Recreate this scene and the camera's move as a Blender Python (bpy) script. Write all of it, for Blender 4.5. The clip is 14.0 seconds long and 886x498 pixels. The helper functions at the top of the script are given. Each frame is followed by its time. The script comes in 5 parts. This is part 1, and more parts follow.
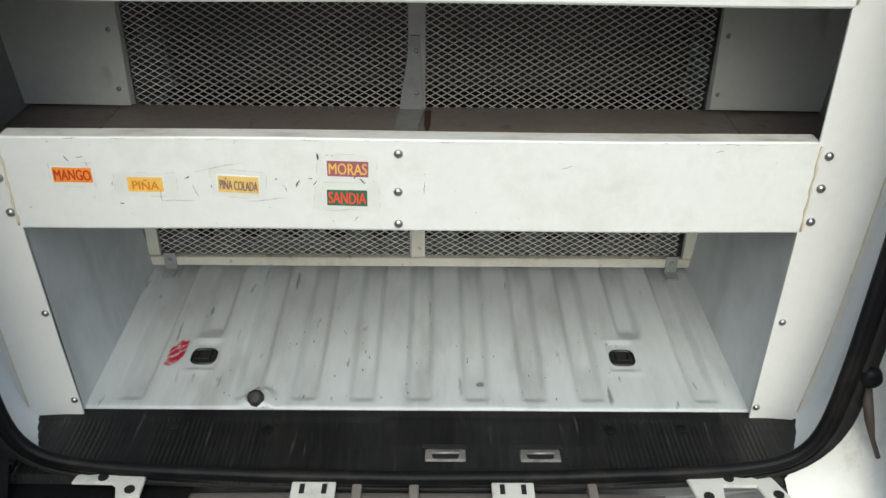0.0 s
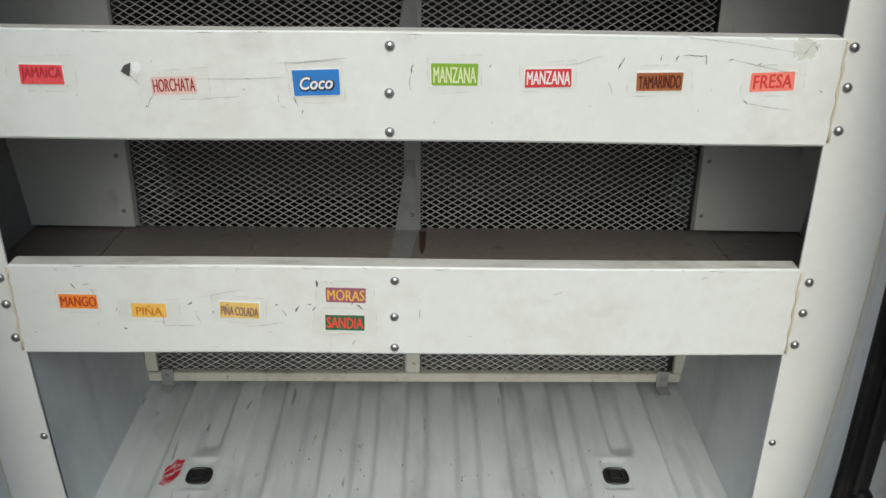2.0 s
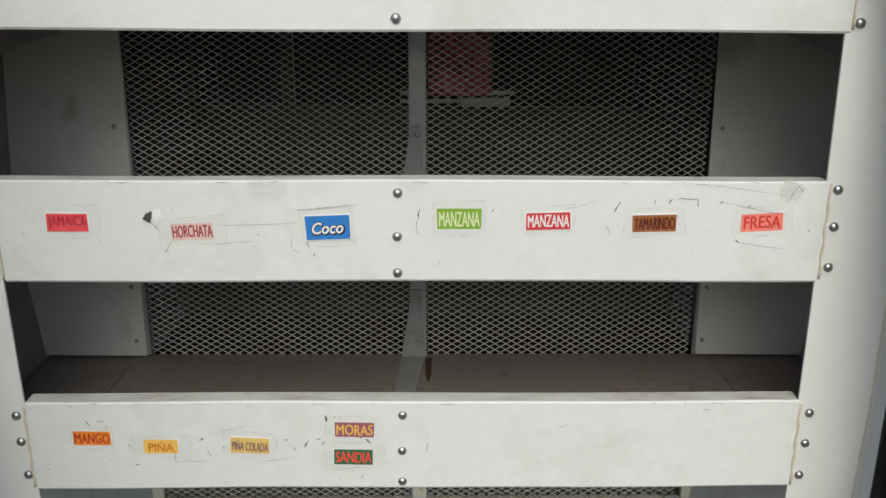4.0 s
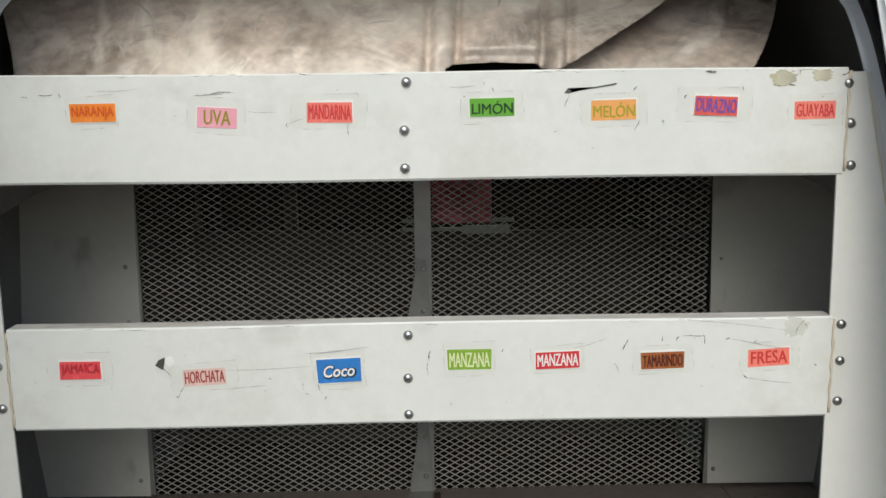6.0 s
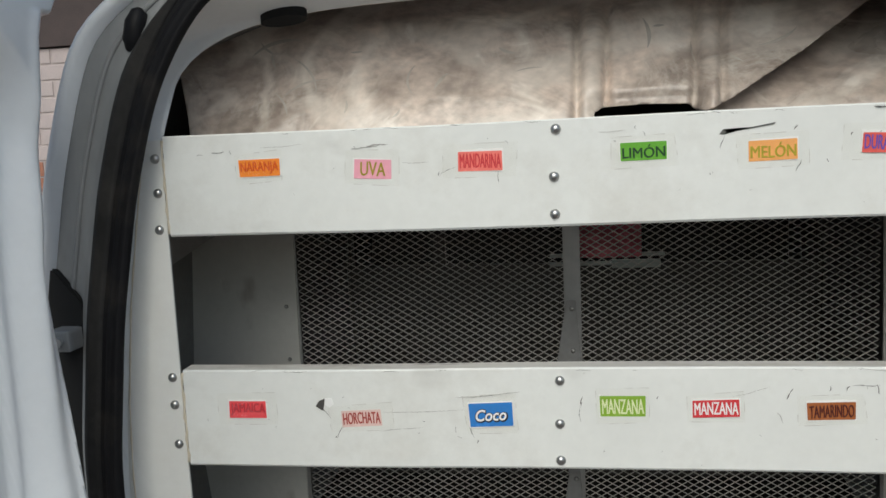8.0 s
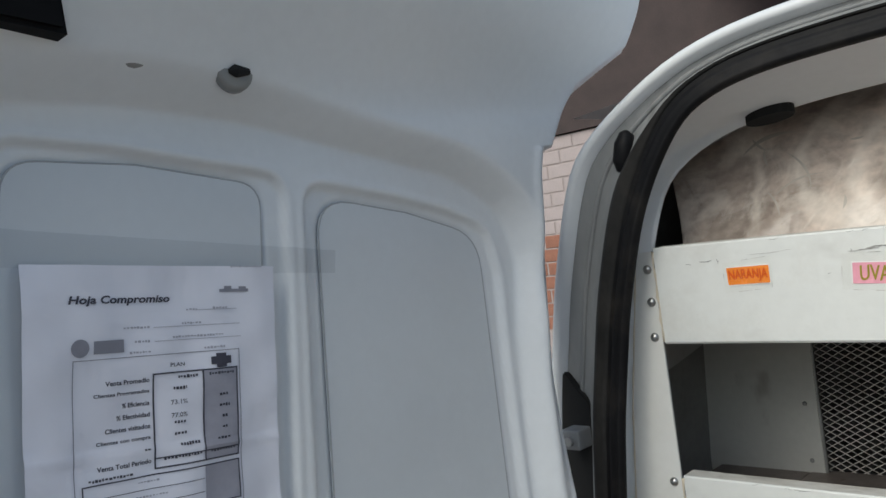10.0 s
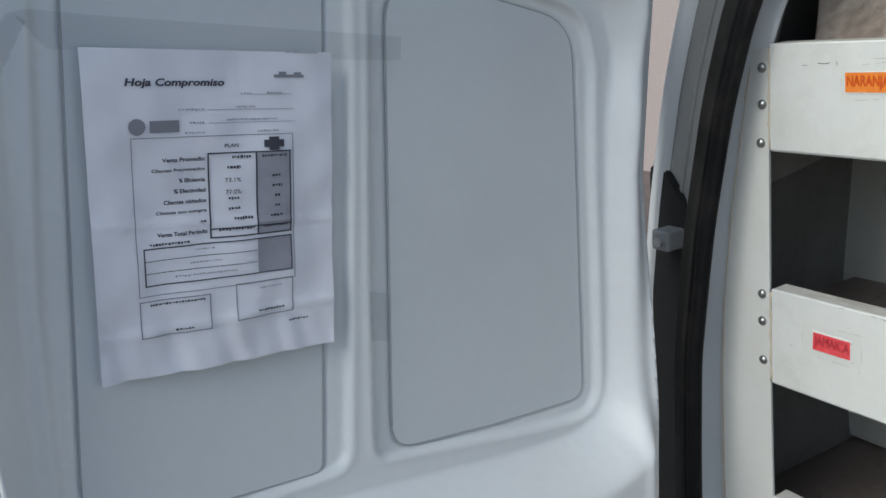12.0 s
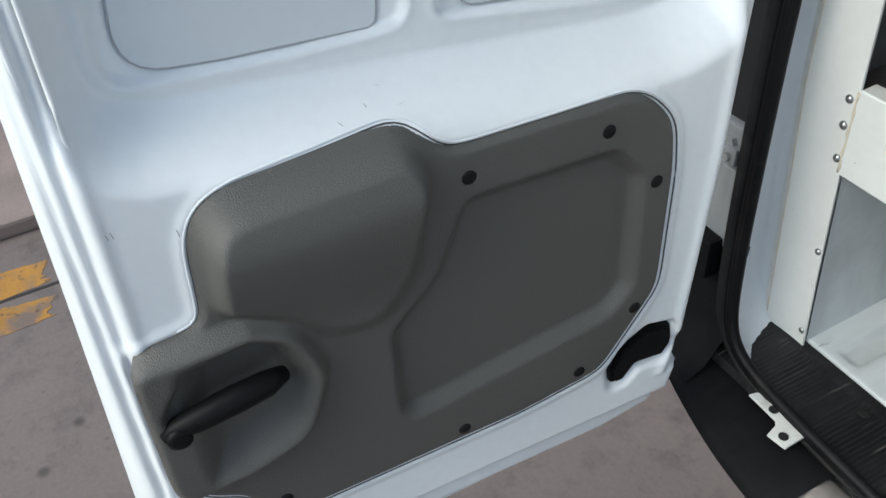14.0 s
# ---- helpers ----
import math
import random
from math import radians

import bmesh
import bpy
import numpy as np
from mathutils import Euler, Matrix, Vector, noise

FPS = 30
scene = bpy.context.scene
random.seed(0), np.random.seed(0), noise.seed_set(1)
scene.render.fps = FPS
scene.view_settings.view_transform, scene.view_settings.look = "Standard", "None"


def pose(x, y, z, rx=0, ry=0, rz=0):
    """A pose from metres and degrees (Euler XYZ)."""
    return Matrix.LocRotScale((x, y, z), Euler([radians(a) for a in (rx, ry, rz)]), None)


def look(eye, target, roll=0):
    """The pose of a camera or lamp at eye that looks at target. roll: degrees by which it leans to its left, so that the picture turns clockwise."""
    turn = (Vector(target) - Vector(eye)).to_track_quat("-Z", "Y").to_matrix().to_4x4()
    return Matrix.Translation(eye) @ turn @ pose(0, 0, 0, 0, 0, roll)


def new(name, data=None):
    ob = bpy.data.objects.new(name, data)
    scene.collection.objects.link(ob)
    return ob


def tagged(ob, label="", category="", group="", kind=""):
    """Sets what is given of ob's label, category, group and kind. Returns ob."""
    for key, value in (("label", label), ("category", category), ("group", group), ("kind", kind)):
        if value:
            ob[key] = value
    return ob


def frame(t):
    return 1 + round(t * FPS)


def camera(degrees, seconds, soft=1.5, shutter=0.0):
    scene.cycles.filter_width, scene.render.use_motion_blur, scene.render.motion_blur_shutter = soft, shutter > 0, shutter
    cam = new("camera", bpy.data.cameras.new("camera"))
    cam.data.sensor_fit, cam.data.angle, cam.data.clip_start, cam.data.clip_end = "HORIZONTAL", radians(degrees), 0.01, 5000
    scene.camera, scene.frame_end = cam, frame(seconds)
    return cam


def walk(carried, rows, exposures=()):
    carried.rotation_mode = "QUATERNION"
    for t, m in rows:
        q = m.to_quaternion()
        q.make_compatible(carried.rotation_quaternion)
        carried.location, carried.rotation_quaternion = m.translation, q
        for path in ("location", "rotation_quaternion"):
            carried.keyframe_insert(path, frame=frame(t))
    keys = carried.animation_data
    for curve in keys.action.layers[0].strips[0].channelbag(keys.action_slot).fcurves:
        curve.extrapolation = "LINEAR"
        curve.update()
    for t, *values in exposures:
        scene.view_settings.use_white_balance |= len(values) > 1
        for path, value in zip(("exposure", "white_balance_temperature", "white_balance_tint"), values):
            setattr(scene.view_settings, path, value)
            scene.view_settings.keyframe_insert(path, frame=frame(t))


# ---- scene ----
EXPO = [(0.0, 0.43, 6370, 1), (1.0, 0.28, 6390, 1), (3.0, 0.1, 6430, 3), (6.5, 0.13, 6470, 3), (7.5, 0.03, 6440, 3), (9.0, 0.0, 6390, 3), (11.5, 0.21, 6260, 3), (12.5, 0.11, 6110, 1), (13.0, -0.02, 6100, 0), (13.5, 0.28, 6130, 0), (14.0, 0.76, 6170, 1)]
cam = camera(54.9, 14.0)
PATH = [
    (0, (0.042, -0.88, 1.391), (0.064, 0.853, 0.394), 0.8),
    (0.5, (0.042, -0.878, 1.399), (0.077, 0.876, 0.44), 0.6),
    (1, (0.044, -0.878, 1.411), (0.078, 0.897, 0.491), 1.3),
    (1.5, (0.042, -0.885, 1.419), (0.064, 0.918, 0.554), 1.0),
    (2, (0.039, -0.893, 1.435), (0.076, 0.941, 0.639), 0.9),
    (2.5, (0.039, -0.897, 1.444), (0.071, 0.966, 0.717), 0.4),
    (3, (0.041, -0.901, 1.457), (0.057, 0.986, 0.796), 0.2),
    (3.2, (0.04, -0.903, 1.462), (0.059, 0.99, 0.818), 0.2),
    (5.3, (0.025, -0.917, 1.511), (0.064, 1.04, 1.098), 0.1),
    (5.5, (0.023, -0.917, 1.512), (0.066, 1.046, 1.13), -0.1),
    (6, (0.02, -0.917, 1.522), (0.06, 1.056, 1.198), -0.7),
    (6.5, (0.016, -0.921, 1.53), (0.062, 1.059, 1.257), -0.6),
    (7, (0.011, -0.923, 1.538), (0.064, 1.063, 1.308), -0.8),
    (7.5, (0.008, -0.925, 1.541), (-0.017, 1.063, 1.321), -1.2),
    (8, (0.014, -0.921, 1.546), (-0.281, 1.041, 1.288), -2.6),
    (8.5, (0.031, -0.917, 1.55), (-0.603, 0.964, 1.31), -4.9),
    (9, (0.057, -0.914, 1.556), (-0.92, 0.826, 1.421), -6.1),
    (9.2, (0.059, -0.914, 1.567), (-1.04, 0.753, 1.461), -6.2),
    (11.3, (0.158, -0.812, 1.631), (-1.489, 0.311, 1.468), -8.7),
    (11.5, (0.164, -0.797, 1.631), (-1.5, 0.274, 1.346), -7.9),
    (12, (0.181, -0.766, 1.62), (-1.51, 0.172, 1.107), -6.2),
    (12.5, (0.158, -0.764, 1.612), (-1.494, 0.072, 0.856), -5.2),
    (13, (0.126, -0.761, 1.587), (-1.433, -0.009, 0.586), -5.4),
    (13.2, (0.123, -0.758, 1.577), (-1.4, -0.039, 0.499), -5.8),
    (13.5, (0.116, -0.76, 1.557), (-1.352, -0.081, 0.38), -5.9),
    (14, (0.108, -0.766, 1.537), (-1.291, -0.154, 0.246), -5.6),
]
walk(cam, [(t, look(e, g, r)) for t, e, g, r in PATH], exposures=EXPO)

# ---- light ----
world = bpy.data.worlds.new("World")
scene.world = world
world.use_nodes = True
_bg = world.node_tree.nodes["Background"]
_sky = world.node_tree.nodes.new("ShaderNodeTexSky")
_sky.sky_type = "NISHITA"
_sky.sun_disc = False
_sky.sun_elevation = radians(44)
_sky.sun_rotation = radians(183)
_sky.air_density, _sky.dust_density, _sky.ozone_density = 1.0, 3.0, 1.0
world.node_tree.links.new(_sky.outputs[0], _bg.inputs[0])
_bg.inputs[1].default_value = 0.12
_sun = new("sun", bpy.data.lights.new("sun", "SUN"))
_sun.data.energy, _sun.data.angle, _sun.data.color = 1.5, radians(50), (1.0, 0.98, 0.95)
_sun.matrix_world = look((-0.2, -4.4, 5.0), (0, 0, 0.8))


# ---- materials ----
def mat(name, color, rough=0.5, metal=0.0, var=0.08, scale=6.0, fine=90.0, bump=0.05, dirt=None, dirt_amt=0.0, dirt_scale=3.0, spec=0.5, streak=(1, 1, 1), coat=0.0, swirl=0.0):
    """A painted, plastic or metal surface with two scales of variation, stains and fine relief."""
    m = bpy.data.materials.new(name)
    m.use_nodes = True
    nt = m.node_tree
    b = nt.nodes["Principled BSDF"]
    L = nt.links.new
    tc = nt.nodes.new("ShaderNodeTexCoord")
    mp = nt.nodes.new("ShaderNodeMapping")
    mp.inputs["Scale"].default_value = streak
    L(tc.outputs["Object"], mp.inputs[0])
    n1 = nt.nodes.new("ShaderNodeTexNoise")
    n1.inputs["Scale"].default_value, n1.inputs["Detail"].default_value = scale, 6
    n1.inputs["Distortion"].default_value = swirl
    n2 = nt.nodes.new("ShaderNodeTexNoise")
    n2.inputs["Scale"].default_value, n2.inputs["Detail"].default_value = fine, 4
    for n in (n1, n2):
        L(mp.outputs[0], n.inputs["Vector"])
    mr = nt.nodes.new("ShaderNodeMapRange")
    mr.inputs[1].default_value, mr.inputs[2].default_value = 0.3, 0.7
    mr.inputs[3].default_value, mr.inputs[4].default_value = 1 - var, 1 + var
    L(n1.outputs[0], mr.inputs[0])
    mr2 = nt.nodes.new("ShaderNodeMapRange")
    mr2.inputs[1].default_value, mr2.inputs[2].default_value = 0.3, 0.7
    mr2.inputs[3].default_value, mr2.inputs[4].default_value = 1 - var * 0.5, 1 + var * 0.5
    L(n2.outputs[0], mr2.inputs[0])
    mu = nt.nodes.new("ShaderNodeMath")
    mu.operation = "MULTIPLY"
    L(mr.outputs[0], mu.inputs[0])
    L(mr2.outputs[0], mu.inputs[1])
    vm = nt.nodes.new("ShaderNodeVectorMath")
    vm.operation = "SCALE"
    vm.inputs[0].default_value = color
    L(mu.outputs[0], vm.inputs["Scale"])
    out = vm.outputs[0]
    if dirt:
        n3 = nt.nodes.new("ShaderNodeTexNoise")
        n3.inputs["Scale"].default_value, n3.inputs["Detail"].default_value, n3.inputs["Roughness"].default_value = dirt_scale, 9, 0.7
        n3.inputs["Distortion"].default_value = swirl
        L(mp.outputs[0], n3.inputs["Vector"])
        r3 = nt.nodes.new("ShaderNodeMapRange")
        r3.inputs[1].default_value, r3.inputs[2].default_value, r3.inputs[4].default_value = 0.5, 0.75, dirt_amt
        L(n3.outputs[0], r3.inputs[0])
        mx = nt.nodes.new("ShaderNodeMix")
        mx.data_type = "RGBA"
        L(r3.outputs[0], mx.inputs[0])
        L(out, mx.inputs[6])
        mx.inputs[7].default_value = (*dirt, 1)
        out = mx.outputs[2]
    L(out, b.inputs["Base Color"])
    rr = nt.nodes.new("ShaderNodeMapRange")
    rr.inputs[3].default_value, rr.inputs[4].default_value = max(0.02, rough - 0.1), min(1, rough + 0.1)
    L(n1.outputs[0], rr.inputs[0])
    L(rr.outputs[0], b.inputs["Roughness"])
    b.inputs["Metallic"].default_value = metal
    b.inputs["Specular IOR Level"].default_value = spec
    b.inputs["Coat Weight"].default_value = coat
    if bump:
        bp = nt.nodes.new("ShaderNodeBump")
        bp.inputs["Strength"].default_value, bp.inputs["Distance"].default_value = bump, 0.002
        L(n2.outputs[0], bp.inputs["Height"])
        L(bp.outputs[0], b.inputs["Normal"])
    return m


WHITE = mat("white board paint", (0.74, 0.75, 0.72), 0.42, var=0.035, dirt=(0.44, 0.41, 0.35), dirt_amt=0.4, dirt_scale=6)
POST = mat("white post paint", (0.74, 0.74, 0.71), 0.45, var=0.03, dirt=(0.5, 0.46, 0.38), dirt_amt=0.3, dirt_scale=3)
BODY = mat("white body paint", (0.74, 0.76, 0.77), 0.38, var=0.03, scale=3, bump=0.015, coat=0.12)
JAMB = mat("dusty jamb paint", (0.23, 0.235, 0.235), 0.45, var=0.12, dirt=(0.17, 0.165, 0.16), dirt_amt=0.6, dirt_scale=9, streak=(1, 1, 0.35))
FLOOR = mat("worn floor paint", (0.525, 0.552, 0.555), 0.38, var=0.06, dirt=(0.25, 0.25, 0.245), dirt_amt=0.5, dirt_scale=14, streak=(1, 0.22, 1))
INNER = mat("inner side paint", (0.56, 0.59, 0.6), 0.35, var=0.08, scale=8, dirt=(0.27, 0.28, 0.28), dirt_amt=0.55, dirt_scale=5, fine=60, streak=(1, 0.6, 0.6), bump=0.02)
PLATE = mat("grey sheet plate", (0.7, 0.69, 0.64), 0.5, var=0.05, dirt=(0.3, 0.27, 0.24), dirt_amt=0.4)
SHELF = mat("brown shelf board", (0.25, 0.212, 0.192), 0.5, var=0.15, dirt=(0.12, 0.085, 0.07), dirt_amt=0.6, dirt_scale=6)
MESH = mat("painted mesh steel", (0.54, 0.525, 0.485), 0.5, var=0.15, dirt=(0.3, 0.26, 0.2), dirt_amt=0.5, dirt_scale=20)
CREAM = mat("cream frame paint", (0.68, 0.65, 0.55), 0.5, var=0.06, dirt=(0.3, 0.22, 0.15), dirt_amt=0.6, dirt_scale=14)
GALV = mat("galvanised steel", (0.42, 0.42, 0.41), 0.42, metal=0.6, var=0.15, fine=40)
RIVET = mat("rivet aluminium", (0.42, 0.42, 0.41), 0.3, metal=1.0, var=0.12)
RUBBER = mat("black rubber seal", (0.007, 0.007, 0.008), 0.5, var=0.3, dirt=(0.045, 0.04, 0.033), dirt_amt=0.5, dirt_scale=14, spec=0.15)
BLACK = mat("black plastic", (0.009, 0.009, 0.0095), 0.6, var=0.3, dirt=(0.03, 0.027, 0.025), dirt_amt=0.2, dirt_scale=16, bump=0.2, spec=0.04, streak=(1, 0.3, 1))
TRIM = mat("grey grained trim", (0.082, 0.079, 0.072), 0.5, var=0.06, fine=700, bump=0.5)
DUSTY = mat("dusty rubber", (0.02, 0.0195, 0.019), 0.7, var=0.3, dirt=(0.045, 0.042, 0.038), dirt_amt=0.7, dirt_scale=14, spec=0.15)
SILLM = mat("black ribbed plastic", (0.012, 0.012, 0.0125), 0.38, var=0.5, scale=9, fine=160, dirt=(0.05, 0.046, 0.042), dirt_amt=0.35, dirt_scale=22, bump=0.5, spec=0.35, streak=(1, 0.12, 1))
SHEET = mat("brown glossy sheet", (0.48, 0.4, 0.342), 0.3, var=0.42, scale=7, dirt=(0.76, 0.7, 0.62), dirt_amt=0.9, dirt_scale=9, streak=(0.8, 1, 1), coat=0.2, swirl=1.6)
GROUND = mat("stained concrete", (0.15, 0.12, 0.11), 0.8, var=0.12, scale=1.5, dirt=(0.05, 0.04, 0.036), dirt_amt=0.7, dirt_scale=9, bump=0.3)
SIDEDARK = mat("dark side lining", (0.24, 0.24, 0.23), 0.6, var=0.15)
CAB = mat("dark cab trim and shade", (0.05, 0.047, 0.043), 0.7, var=0.15)
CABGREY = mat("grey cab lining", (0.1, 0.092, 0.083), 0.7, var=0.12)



def overlay(m, color, scale, lo, hi, amount=1.0, stretch=(1, 1, 1), distortion=0.0, detail=4.0, ridge=0.0):
    """Lays marks of another colour over a surface: blots where the noise is high, or thin lines along its middle level (ridge)."""
    nt = m.node_tree
    b, L = nt.nodes["Principled BSDF"], nt.links.new
    under = b.inputs["Base Color"].links[0].from_socket
    tc, mp, nz, mr, mx = (nt.nodes.new("ShaderNode" + k) for k in ("TexCoord", "Mapping", "TexNoise", "MapRange", "Mix"))
    mp.inputs["Scale"].default_value = stretch
    mp.inputs["Location"].default_value = (scale * 0.37, 1.7, 0.3 * scale)
    nz.inputs["Scale"].default_value, nz.inputs["Detail"].default_value, nz.inputs["Distortion"].default_value = scale, detail, distortion
    L(tc.outputs["Object"], mp.inputs[0])
    L(mp.outputs[0], nz.inputs["Vector"])
    value = nz.outputs[0]
    if ridge:
        sub, ab = nt.nodes.new("ShaderNodeMath"), nt.nodes.new("ShaderNodeMath")
        sub.operation, ab.operation = "SUBTRACT", "ABSOLUTE"
        sub.inputs[1].default_value = ridge
        L(value, sub.inputs[0])
        L(sub.outputs[0], ab.inputs[0])
        value = ab.outputs[0]
    mr.interpolation_type = "SMOOTHSTEP"
    for k, q in zip((1, 2, 3, 4), (lo, hi, 0.0, amount)):
        mr.inputs[k].default_value = q
    L(value, mr.inputs[0])
    mx.data_type = "RGBA"
    mx.inputs[7].default_value = (*color, 1)
    L(mr.outputs[0], mx.inputs[0])
    L(under, mx.inputs[6])
    L(mx.outputs[2], b.inputs["Base Color"])
    return m


def spots(m, color, scale, size, share, amount=0.8):
    """Scattered round stains."""
    nt = m.node_tree
    b, L = nt.nodes["Principled BSDF"], nt.links.new
    under = b.inputs["Base Color"].links[0].from_socket
    tc, vo, near, some, mul, mx = (nt.nodes.new("ShaderNode" + k) for k in ("TexCoord", "TexVoronoi", "MapRange", "MapRange", "Math", "Mix"))
    vo.inputs["Scale"].default_value = scale
    L(tc.outputs["Object"], vo.inputs["Vector"])
    for k, q in zip((1, 2, 3, 4), (size, size * 0.4, 0.0, amount)):
        near.inputs[k].default_value = q
    for k, q in zip((1, 2), (1 - share, 1 - share + 0.01)):
        some.inputs[k].default_value = q
    L(vo.outputs["Distance"], near.inputs[0])
    L(vo.outputs["Color"], some.inputs[0])
    mul.operation = "MULTIPLY"
    L(near.outputs[0], mul.inputs[0])
    L(some.outputs[0], mul.inputs[1])
    mx.data_type = "RGBA"
    mx.inputs[7].default_value = (*color, 1)
    L(mul.outputs[0], mx.inputs[0])
    L(under, mx.inputs[6])
    L(mx.outputs[2], b.inputs["Base Color"])
    return m


def creased(m, scale, strength, distance, distortion=1.0, stretch=(1, 1, 1)):
    """Adds coarse dents and creases to a surface's relief."""
    nt = m.node_tree
    b, L = nt.nodes["Principled BSDF"], nt.links.new
    tc, mp, nz, bp = (nt.nodes.new("ShaderNode" + k) for k in ("TexCoord", "Mapping", "TexNoise", "Bump"))
    mp.inputs["Scale"].default_value = stretch
    nz.inputs["Scale"].default_value, nz.inputs["Detail"].default_value, nz.inputs["Distortion"].default_value = scale, 3, distortion
    bp.inputs["Strength"].default_value, bp.inputs["Distance"].default_value = strength, distance
    L(tc.outputs["Object"], mp.inputs[0])
    L(mp.outputs[0], nz.inputs["Vector"])
    L(nz.outputs[0], bp.inputs["Height"])
    if b.inputs["Normal"].links:
        L(b.inputs["Normal"].links[0].from_socket, bp.inputs["Normal"])
    L(bp.outputs[0], b.inputs["Normal"])
    return m


# glossy highlights and dark creases of the lining, put into its colour
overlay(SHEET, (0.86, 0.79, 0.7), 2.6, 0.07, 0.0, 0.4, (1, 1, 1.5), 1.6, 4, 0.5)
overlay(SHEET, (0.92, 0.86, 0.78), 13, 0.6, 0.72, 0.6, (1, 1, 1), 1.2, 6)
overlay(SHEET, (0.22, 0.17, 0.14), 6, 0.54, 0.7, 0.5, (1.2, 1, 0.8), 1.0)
creased(SHEET, 9, 0.55, 0.012, 1.5)
overlay(FLOOR, (0.12, 0.12, 0.118), 70, 0.66, 0.74, 0.75, (1, 0.16, 1), 0.3)
overlay(FLOOR, (0.3, 0.295, 0.28), 16, 0.55, 0.75, 0.5, (1, 0.3, 1))
overlay(WHITE, (0.5, 0.49, 0.46), 16, 0.62, 0.8, 0.5, (0.6, 1, 1))
overlay(WHITE, (0.25, 0.24, 0.22), 170, 0.73, 0.8, 0.6)
# upright grey streaks paint the reflections on the wheel housing
overlay(INNER, (0.33, 0.345, 0.35), 22, 0.5, 0.75, 0.55, (1, 0.5, 0.12))
overlay(PLATE, (0.3, 0.26, 0.22), 13, 0.6, 0.72, 0.55, (1, 1, 0.5))
overlay(SHELF, (0.13, 0.08, 0.055), 30, 0.6, 0.75, 0.6, (1, 1, 1), 1.0)
overlay(CREAM, (0.33, 0.19, 0.09), 60, 0.64, 0.74, 0.7)
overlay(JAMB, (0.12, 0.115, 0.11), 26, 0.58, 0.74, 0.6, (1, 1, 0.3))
overlay(SILLM, (0.07, 0.066, 0.06), 120, 0.62, 0.76, 0.8, (1, 0.1, 1))
spots(GROUND, (0.045, 0.036, 0.033), 7, 0.14, 0.45)
spots(GROUND, (0.06, 0.05, 0.046), 19, 0.16, 0.25, 0.6)
LOWC = mat("rusty white corner", (0.66, 0.66, 0.62), 0.4, var=0.06, dirt=(0.22, 0.14, 0.09), dirt_amt=0.7, dirt_scale=12)


# ---- building helpers ----
def part(name, bm, material, parent=None, label="", smooth=False):
    me = bpy.data.meshes.new(name)
    if smooth:
        for f in bm.faces:
            f.smooth = True
    bm.to_mesh(me)
    bm.free()
    me.materials.append(material)
    ob = new(name, me)
    if parent:
        ob.parent = parent
    if label:
        ob["label"] = label
    return ob


def thing(name, label, category, at=(0, 0, 0), group="", kind=""):
    ob = new(name)
    ob.location = at
    ob.empty_display_size = 0.05
    return tagged(ob, label, category, group, kind)


def add_box(bm, x0, x1, y0, y1, z0, z1, bevel=0.0):
    vs = [bm.verts.new((x, y, z)) for x in (x0, x1) for y in (y0, y1) for z in (z0, z1)]
    fs = [bm.faces.new([vs[i] for i in q]) for q in ((0, 1, 3, 2), (4, 6, 7, 5), (0, 4, 5, 1), (2, 3, 7, 6), (0, 2, 6, 4), (1, 5, 7, 3))]
    if bevel:
        es = list({e for f in fs for e in f.edges})
        bmesh.ops.bevel(bm, geom=es, offset=bevel, segments=2, affect="EDGES", profile=0.6)
    return vs


def box(*a, bevel=0.0):
    bm = bmesh.new()
    add_box(bm, *a, bevel=bevel)
    return bm


def prism(pts, to3, d0, d1, bevel=0.0):
    """A polygon swept from depth d0 to d1; to3(u, v, d) gives the place."""
    bm = bmesh.new()
    a = [bm.verts.new(to3(u, v, d0)) for u, v in pts]
    b = [bm.verts.new(to3(u, v, d1)) for u, v in pts]
    n = len(pts)
    f0, f1 = bm.faces.new(a), bm.faces.new(b[::-1])
    for i in range(n):
        bm.faces.new((a[i], b[i], b[(i + 1) % n], a[(i + 1) % n]))
    bmesh.ops.recalc_face_normals(bm, faces=bm.faces)
    if bevel:
        bmesh.ops.bevel(bm, geom=list({*f0.edges, *f1.edges}), offset=bevel, segments=2, affect="EDGES")
    return bm


def front(u, v, d):
    return (u, d, v)


def rounded(pts, radii, n=6):
    """The corners of a closed polygon rounded off, each with its own radius."""
    out = []
    k = len(pts)
    for i in range(k):
        p, a, b = Vector(pts[i]), Vector(pts[i - 1]), Vector(pts[(i + 1) % k])
        r = radii[i] if hasattr(radii, "__len__") else radii
        u, v = (a - p), (b - p)
        ang = u.angle(v)
        if r <= 0 or abs(ang - math.pi) < 0.02:
            out.append((p.x, p.y))
            continue
        t = min(r / math.tan(ang / 2), u.length * 0.49, v.length * 0.49)
        for j in range(n + 1):
            s = j / n
            q = (p + u.normalized() * t) * (1 - s) ** 2 + p * 2 * s * (1 - s) + (p + v.normalized() * t) * s ** 2
            out.append((q.x, q.y))
    return out


def resample(pts, step, closed=True):
    out = []
    k = len(pts)
    for i in range(k if closed else k - 1):
        a, b = Vector(pts[i]), Vector(pts[(i + 1) % k])
        n = max(1, int((b - a).length / step))
        out += [tuple(a.lerp(b, j / n)) for j in range(n)]
    return out if closed else out + [tuple(pts[-1])]


